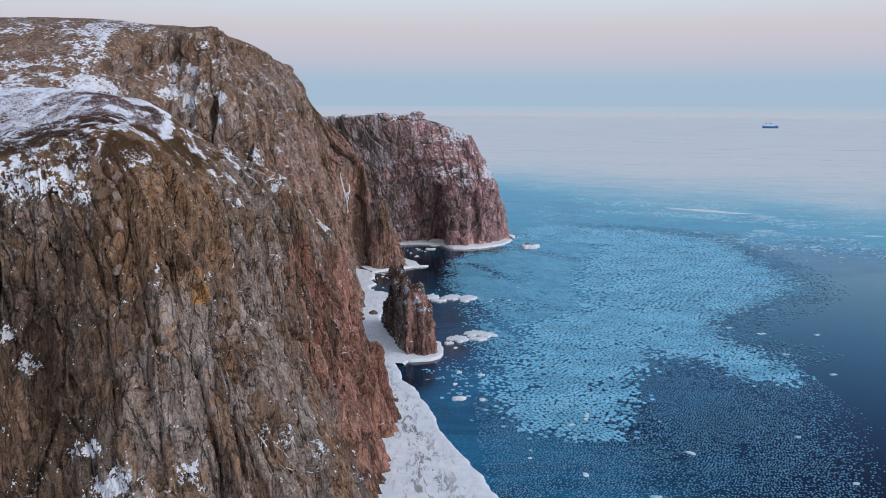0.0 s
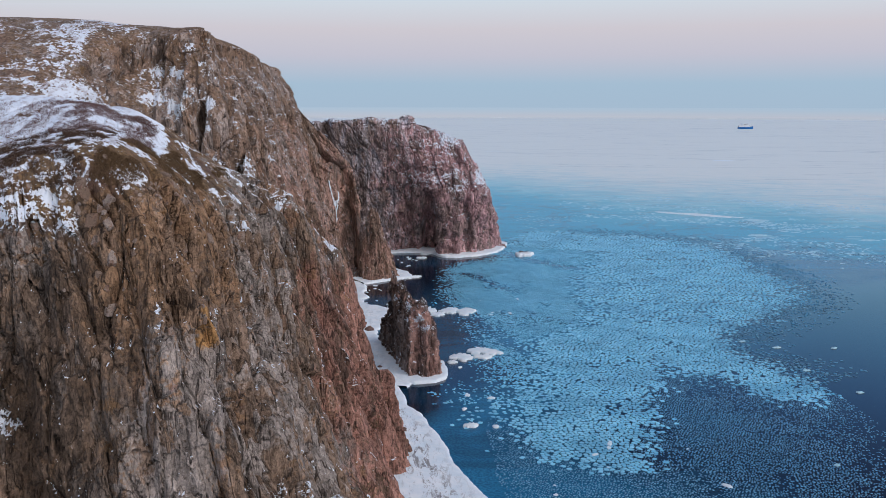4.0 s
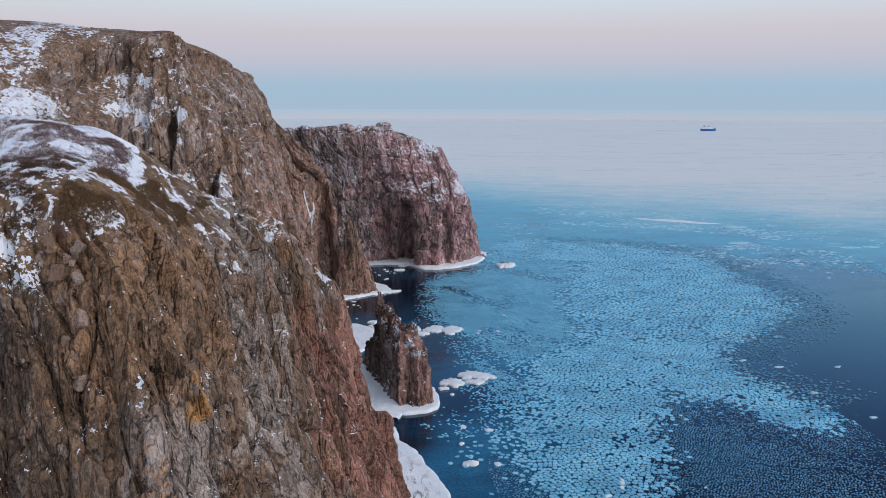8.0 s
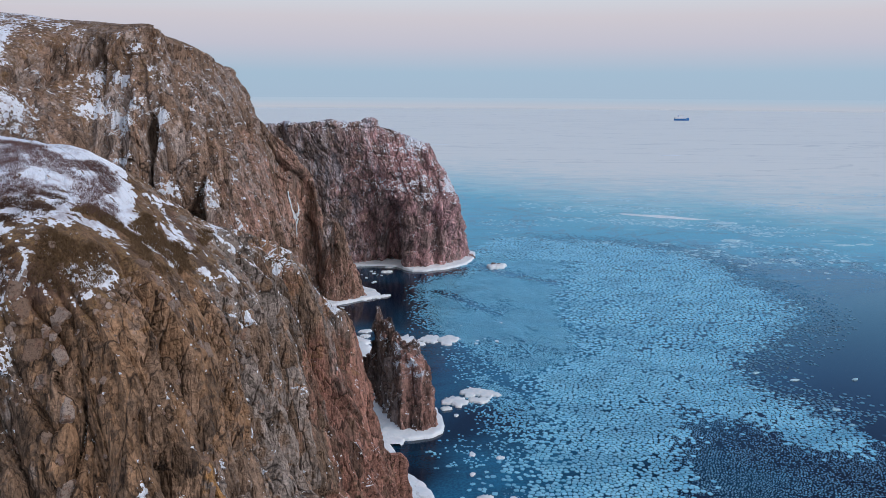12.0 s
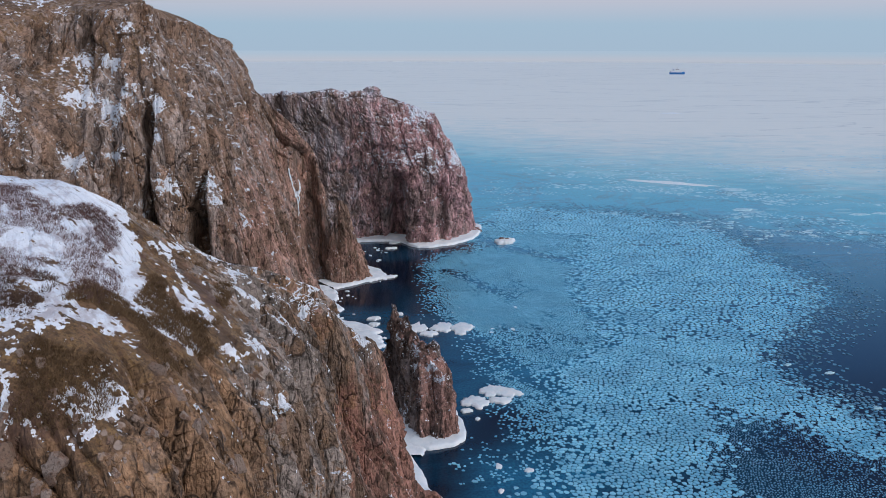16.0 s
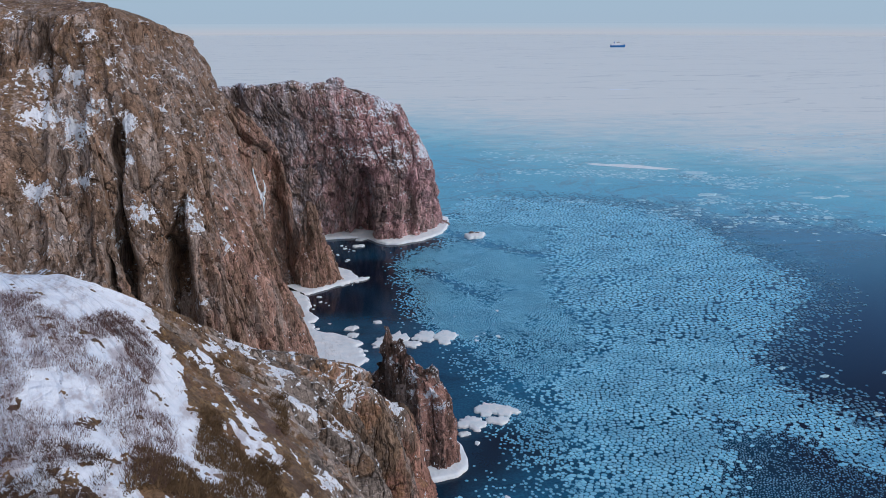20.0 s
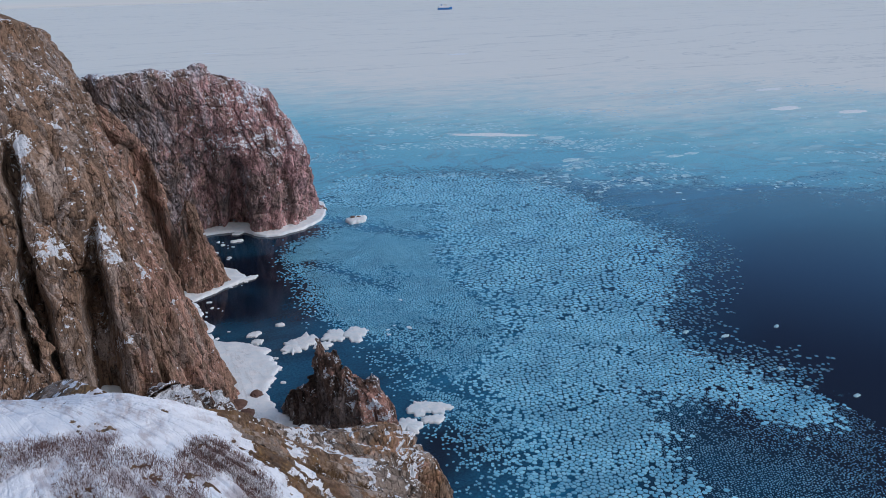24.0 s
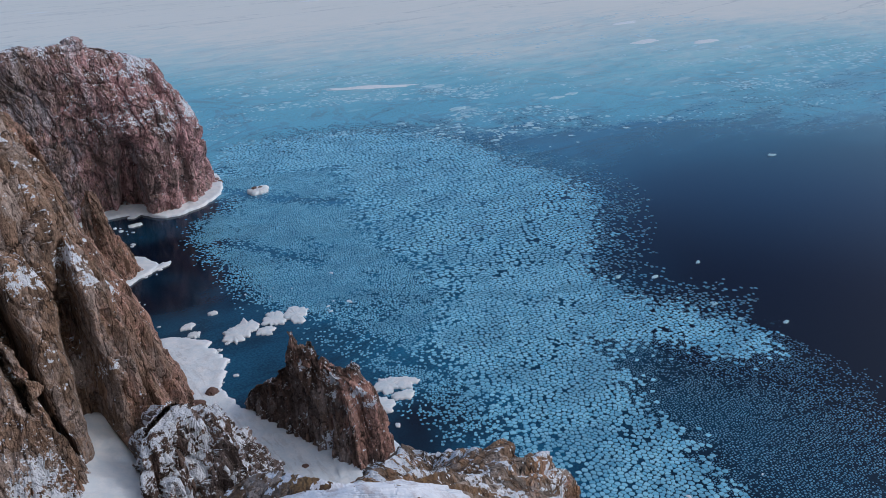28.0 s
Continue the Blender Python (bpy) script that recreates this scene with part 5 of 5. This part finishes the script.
# ---- pancake ice ----
def packed(step, x0, x1, y0, y1, seed, sides, gap):
    """Close-packed polygons on a shaken grid: centres and radii along the given number of directions."""
    rng = np.random.default_rng(seed)
    gx, gy = np.meshgrid(np.arange(x0, x1, step), np.arange(y0, y1, step), indexing="ij")
    gx = gx + 0.5 * step * (np.arange(gx.shape[1]) % 2)[None]
    drift = 1.6 * step * fbm(gx / 11, gy / 11, 0 * gx, seed + 1, 3)
    gx, gy = gx + drift + rng.uniform(-0.36, 0.36, gx.shape) * step, gy - drift + rng.uniform(-0.36, 0.36, gy.shape) * step
    a = np.linspace(0, 2 * np.pi, sides + 1)[:-1]
    turn = rng.uniform(0, 2 * np.pi, gx.shape)
    ang = a[None, None] + turn[..., None] + rng.uniform(-0.12, 0.12, gx.shape + (sides,))
    rad = np.full(ang.shape, 0.72 * step)
    for dx in (-2, -1, 0, 1, 2):
        for dy in (-2, -1, 0, 1, 2):
            if dx or dy:
                ex, ey = np.roll(gx, (-dx, -dy), (0, 1)) - gx, np.roll(gy, (-dx, -dy), (0, 1)) - gy
                d2 = ex**2 + ey**2
                dot = np.cos(ang) * ex[..., None] + np.sin(ang) * ey[..., None]
                reach = np.where(dot > 1e-6, 0.5 * d2[..., None] / np.maximum(dot, 1e-6), 9.0)
                rad = np.minimum(rad, np.where((d2 < 9 * step**2)[..., None], reach, 9.0))
    rad = np.maximum(rad * (1 - gap) - 0.35 * gap * step, 0.1 * step)
    keep = np.zeros(gx.shape, bool)
    keep[3:-3, 3:-3] = True
    return gx[keep], gy[keep], ang[keep], rad[keep], rng


def ice_plates(gx, gy, ang, rad, rng, thick=0.12):
    """Vertices and faces of flat plates with a chamfered rim."""
    m, n = ang.shape
    z = thick * rng.uniform(0.7, 1.3, (m, 1))
    rows = []
    for k, h in ((1.0, -0.05), (1.0, 0.55), (0.86, 1.0)):
        rows.append(np.stack([gx[:, None] + k * rad * np.cos(ang), gy[:, None] + k * rad * np.sin(ang), (h * z if h > 0 else h) + 0 * rad], -1))
    V = np.concatenate(rows + [np.stack([gx, gy, z[:, 0]], -1)[:, None]], 1).reshape(-1, 3)
    base = (np.arange(m) * (3 * n + 1))[:, None, None]
    i = np.arange(n)
    j = (i + 1) % n
    quads = [np.stack([i + r * n, j + r * n, j + (r + 1) * n, i + (r + 1) * n], -1) for r in (0, 1)]
    tris = [np.stack([q[:, [0, 1, 2]], q[:, [0, 2, 3]]], 1).reshape(-1, 3) for q in quads] + [np.stack([i + 2 * n, j + 2 * n, 0 * i + 3 * n], -1)]
    return V, (base + np.concatenate(tris)[None]).reshape(-1, 3)


def drift_ice():
    """Thin broken sheets scattered in drifts over the outer bay."""
    spots_V, spots_F, total = [], [], 0
    for step, x0, x1, y0, y1, seed, lo, hi, density in ((2.6, 60, 420, 360, 700, 41, 0.35, 0.9, 0.70), (5.6, 100, 620, 400, 800, 42, 0.35, 1.0, 0.75)):
        gx, gy, ang, rad, rng = packed(step, x0, x1, y0, y1, seed, 6, 0.1)
        lane = fbm((gx - 0.45 * gy) / 100, (gy + 0.45 * gx) / 26, 0 * gx, 51, 4) + 0.6 * fbm(gx / 14, gy / 14, 0 * gx, 52, 3)
        reach = smooth(gy + 0.45 * gx + 60 * fbm(gx / 60, gy / 60, 0 * gx, 53, 3), 480, 640) * (1 - smooth(gy, y1 - 120, y1))
        keep = (rng.random(gx.size) < density * smooth(lane, -0.08, 0.36) * reach) & ~inside(gx, gy, FIELD) & (gx > 62 - 0.2 * (gy - 480))
        V, F = ice_plates(gx[keep], gy[keep], ang[keep], rad[keep] * rng.uniform(lo, hi, keep.sum())[:, None], rng, 0.10)
        spots_V.append(V), spots_F.append(F + total)
        total += len(V)
    ob = new("drift_ice", mesh_from("drift_ice", np.concatenate(spots_V), np.concatenate(spots_F), PALE_ICE, smoothed=False))
    tagged(ob, "scattered thin pale sheets of drift ice", "drift ice", kind="stuff")


def pancakes():
    root = None
    singles = []
    for zone, step, sides, gap, seed in (("fine", 0.85, 6, 0.03, 5), ("south", 1.25, 7, 0.03, 6), ("north", 1.70, 6, 0.04, 7), ("brash", 0.68, 5, 0.12, 8), ("fringe", 1.45, 6, 0.05, 9)):
        gx, gy, ang, rad, rng = packed(step, *{"fine": (-8, 105, 225, 500), "south": (-8, 130, 182, 360), "north": (30, 178, 280, 570), "brash": (8, 116, 112, 292), "fringe": (90, 215, 225, 560)}[zone], seed, sides, gap)
        wob = 4 * fbm(gx / 12, gy / 12, 0 * gx, 3, 4)
        wob2 = 4 * fbm(gx / 12, gy / 12, 0 * gx, 4, 4)
        ragged = 1.2 * rng.standard_normal(gx.size)
        px, py = gx + wob + ragged, gy + wob2 + ragged
        if zone == "brash":
            keep = soft_inside(px, py, BRASH, 24.0) * smooth(gy, 118, 165) > rng.random(gx.size) * 1.02
            keep &= ~inside(px, py, FIELD)
        elif zone == "fringe":
            keep = soft_inside(px, py, FIELD, 46.0) > 0.25 + 0.75 * rng.random(gx.size)
            keep &= ~inside(px, py, FIELD) & (gy - 0.5 * (gx - 100) > 236)
        else:
            west = inside(gx + 2.0 * wob2 + 3 * ragged, gy + 2.0 * wob, FINE)
            split = gy + 0.35 * (gx - 90) + 2 * wob > 318
            keep = soft_inside(px, py, FIELD, 11.0 if zone == "south" else 15.0) > rng.random(gx.size)
            keep &= {"fine": west, "south": ~west & ~split, "north": ~west & split}[zone]
            keep &= lead_gap(px, py) > 1.0 + 0.5 * rng.standard_normal(gx.size)
            keep &= (gx > 21) | (gy > 250) | (rng.random(gx.size) < 0.2 + 0.3 * smooth(gx, 8, 21))
        holes = fbm(gx / 9, gy / 15, 0 * gx, 8 + seed, 4) + 0.4 * fbm(gx / 3, gy / 3, 0 * gx, 12 + seed, 2)
        keep &= rng.random(gx.size) < np.clip(1.16 - 0.40 * smooth(-holes, 0.1, 0.6) - {"fine": 0.08, "brash": 0.20}.get(zone, 0.0), 0, 1)
        gx, gy, ang, rad = gx[keep], gy[keep], ang[keep], rad[keep] * rng.uniform({"fine": 0.72, "brash": 0.5, "fringe": 0.6}.get(zone, 0.9), 1.0, keep.sum())[:, None]
        if zone == "south":
            order = np.argsort(np.hypot(gx - 44, gy - 230))
            pick = order[:300]
            singles = [(gx[k], gy[k], ang[k], rad[k]) for k in pick]
            rest = np.ones(len(gx), bool)
            rest[pick] = False
            gx, gy, ang, rad = gx[rest], gy[rest], ang[rest], rad[rest]
        ob = new("brash_ice" if zone == "brash" else "pancake_ice", mesh_from("pancake_ice", *ice_plates(gx, gy, ang, rad, rng, 0.06 if zone == "brash" else 0.12), {"fringe": DIM, "brash": LOOSE, "fine": MUSH}.get(zone, PANCAKE), smoothed=False))
        tagged(ob, {"fine": "field of fine close-packed blue pancake ice", "south": "drifting field of pale blue pancake ice", "north": "field of large pancake ice plates in dark water", "brash": "loose scatter of tiny brash ice pieces", "fringe": "thin dark new pancakes along the edge of the field"}[zone], "brash ice" if zone == "brash" else "pancake ice", kind="stuff")
        root = ob if zone == "south" else root
    drift_ice()
    for x, y, a, r in singles:
        V, F = ice_plates(np.zeros(1), np.zeros(1), a[None], r[None], np.random.default_rng(int(1000 * abs(x))))
        piece = part("pancake", mesh_from("pancake", V, F, PANCAKE, smoothed=False), root)
        piece.matrix_basis = pose(x, y, 0)


pancakes()


# ---- ship ----
def box(bm, x0, x1, y0, y1, z0, z1):
    vs = [bm.verts.new(p) for p in ((x0, y0, z0), (x1, y0, z0), (x1, y1, z0), (x0, y1, z0), (x0, y0, z1), (x1, y0, z1), (x1, y1, z1), (x0, y1, z1))]
    for f in ((0, 3, 2, 1), (4, 5, 6, 7), (0, 1, 5, 4), (1, 2, 6, 5), (2, 3, 7, 6), (3, 0, 4, 7)):
        bm.faces.new([vs[k] for k in f])


def ship():
    hull_paint, white = plain("hull_blue", (0.02, 0.16, 0.46), 0.4), plain("ship_white", (0.78, 0.80, 0.82), 0.45)
    grey, glass = plain("ship_grey", (0.30, 0.32, 0.34), 0.5), plain("ship_glass", (0.02, 0.03, 0.04), 0.1)
    root = new("ship")
    tagged(root, "blue-hulled fishing ship with a white wheelhouse under way", "ship")
    L = 48.0
    st = np.linspace(0, 1, 25)
    half = 4.6 * np.clip(np.minimum((st + 0.06) / 0.2, 1), 0, 1) * np.clip(1 - np.clip((st - 0.62) / 0.38, 0, 1) ** 2.2, 0.02, 1)
    deck = 6.4 + 2.4 * np.clip((st - 0.55) / 0.45, 0, 1) ** 1.6
    rows = []
    for s, h, d in zip(st, half, deck):
        x = -L / 2 + L * s
        rows.append([(x, -h, d), (x + 0.8 * s, -h * 0.96, d * 0.4), (x, -h * 0.75, -0.5), (x, 0, -2.0), (x, h * 0.75, -0.5), (x + 0.8 * s, h * 0.96, d * 0.4), (x, h, d), (x, h * 0.9, d - 0.9), (x, -h * 0.9, d - 0.9)])
    V = np.array(rows)
    closed = np.concatenate([V, V[:, :1]], 1)
    part("hull", mesh_from("hull", closed.reshape(-1, 3), grid_faces(25, 10), hull_paint), root, "dark blue steel hull")
    bm = bmesh.new()
    box(bm, -20, 14, -4.1, 4.1, 5.4, 12.4)
    bmesh.ops.bevel(bm, geom=bm.edges[:], offset=0.25, segments=2, affect="EDGES")
    part("deckhouse", bm_mesh("deckhouse", bm, white), root)
    bm = bmesh.new()
    box(bm, -6, 6.5, -3.4, 3.4, 12.4, 17.0)
    bmesh.ops.bevel(bm, geom=bm.edges[:], offset=0.2, segments=2, affect="EDGES")
    house = part("wheelhouse", bm_mesh("wheelhouse", bm, white), root)
    for k in range(5):
        bm = bmesh.new()
        box(bm, 6.45, 6.56, -2.5 + k * 1.04, -1.7 + k * 1.04, 14.4, 16.0)
        part("window", bm_mesh("window", bm, glass), house)
    for k in range(4):
        for side in (-1, 1):
            bm = bmesh.new()
            y = side * 3.4
            box(bm, -4.6 + 2.6 * k, -2.8 + 2.6 * k, y - 0.06, y + 0.06, 14.4, 16.0)
            part("window", bm_mesh("window", bm, glass), house)
    bm = bmesh.new()
    bmesh.ops.create_cone(bm, cap_ends=True, segments=14, radius1=1.1, radius2=0.9, depth=6.0, matrix=Matrix.Translation((-11.0, 0, 15.0)))
    part("funnel", bm_mesh("funnel", bm, hull_paint, True), root)
    for x, z0, z1, r in ((1.0, 17.0, 23.0, 0.3), (-15.0, 12.3, 19.0, 0.3), (18.0, 6.5, 14.0, 0.2)):
        bm = bmesh.new()
        bmesh.ops.create_cone(bm, cap_ends=True, segments=10, radius1=r, radius2=r * 0.6, depth=z1 - z0, matrix=Matrix.Translation((x, 0, (z0 + z1) / 2)))
        part("mast", bm_mesh("mast", bm, grey, True), root)
    bm = bmesh.new()
    box(bm, -22.6, -21.4, -3.0, -2.2, 5.4, 10.0)
    box(bm, -22.6, -21.4, 2.2, 3.0, 5.4, 10.0)
    box(bm, -22.7, -21.3, -3.2, 3.2, 10.0, 10.8)
    part("stern_gantry", bm_mesh("stern_gantry", bm, grey), root)
    bm = bmesh.new()
    box(bm, 15, 19, -2.2, 2.2, 5.2, 8.0)
    part("hatch", bm_mesh("hatch", bm, grey), root)
    root.matrix_world = pose(1085, 2700, 0, 0, 0, -14)
    u = np.linspace(0, 1, 40)
    back = 24 + 150 * u
    wide = 4.5 + 7 * u
    rows = np.stack([np.stack([-back, k * wide * (1 + 0.25 * np.sin(9 * u + k)), 0.25 + 0 * u], -1) for k in (-1, 0, 1)], 1)
    wake = new("wake", mesh_from("wake", rows.reshape(-1, 3), grid_faces(40, 3), plain("wake_water", (0.54, 0.62, 0.66), 0.5)))
    wake.matrix_world = root.matrix_world.copy()
    tagged(wake, "faint grey wake trailing behind the ship", "wake", kind="structure")


ship()


# ---- blocks that stand out of the near cliff ----
def block_material():
    n = Nodes("block_rock")
    rnd = n.add("ShaderNodeObjectInfo").outputs["Random"]
    a, b = n.noise(1.2, 6, 0.7), n.noise(5.0, 5, 0.7)
    col = n.mix(rnd, (0.21, 0.145, 0.108), (0.36, 0.30, 0.265))
    col = n.mix(n.step(a, 0.48, 0.62), col, (0.24, 0.15, 0.11))
    col = n.mix(n.math("MULTIPLY", n.step(b, 0.5, 0.62), 0.6), col, (0.07, 0.05, 0.04))
    return n.finish(col, 0.92, n.bump(n.math("ADD", a, b), 0.8, 0.25), 0.2)


def cliff_blocks():
    mat = block_material()
    rng = np.random.default_rng(21)
    shapes = []
    for k in range(14):
        bm = bmesh.new()
        bmesh.ops.create_cube(bm, size=1.0)
        for v in bm.verts:
            v.co.x *= 1.0 + rng.uniform(-0.35, 0.3)
            v.co.y *= 1.5 + rng.uniform(-0.55, 0.4)
            v.co.z *= 0.8 + rng.uniform(-0.2, 0.2)
        bmesh.ops.bevel(bm, geom=bm.edges[:], offset=0.13, segments=1, affect="EDGES")
        shapes.append(bm_mesh("rock_block", bm, mat))
    cliff = bpy.data.objects["near_cliff"]
    me = cliff.data
    n = len(me.vertices)
    co, no, st = np.zeros(n * 3, np.float32), np.zeros(n * 3, np.float32), np.zeros(n, np.float32)
    me.vertices.foreach_get("co", co)
    me.vertices.foreach_get("normal", no)
    me.attributes["steep"].data.foreach_get("value", st)
    co, no = co.reshape(-1, 3).astype(float), no.reshape(-1, 3).astype(float)
    x, y, z = co.T
    clump = fbm(x / 4, y / 4, z / 4, 33, 3)
    small = np.nonzero((x > -53) & (x < -35) & (y > 108) & (y < 140) & (z > 58) & (z < 77) & (clump > -0.1))[0]
    upper = np.nonzero((st > 0.45) & (y > 103) & (y < 134) & (z > 56) & (z < 76) & (clump > 0.0))[0]
    right = np.nonzero((st > 0.5) & (y > 134) & (y < 176) & (z > 44) & (z < 68) & (clump > 0.05))[0]
    for pool, count, big in ((small, 130, 0.45), (upper, 115, 0.85), (right, 50, 0.75)):
        for i in rng.choice(pool, count, replace=False):
            nrm = Vector(no[i])
            if nrm.z < 0 and abs(nrm.z) > 0.5:
                nrm = -nrm
            turn = nrm.to_track_quat("Z", "Y").to_matrix().to_4x4()
            k = big * rng.uniform(0.38, 0.78) * rng.choice([1.0, 1.0, 1.0, 1.9])
            piece = part("rock_block", shapes[rng.integers(14)], cliff)
            piece.matrix_basis = Matrix.Translation(co[i] - 0.22 * k * np.array(nrm)) @ turn @ pose(0, 0, 0, rng.uniform(-14, 14), rng.uniform(-14, 14), rng.uniform(-30, 30)) @ Matrix.Diagonal((k, k, k, 1))


cliff_blocks()
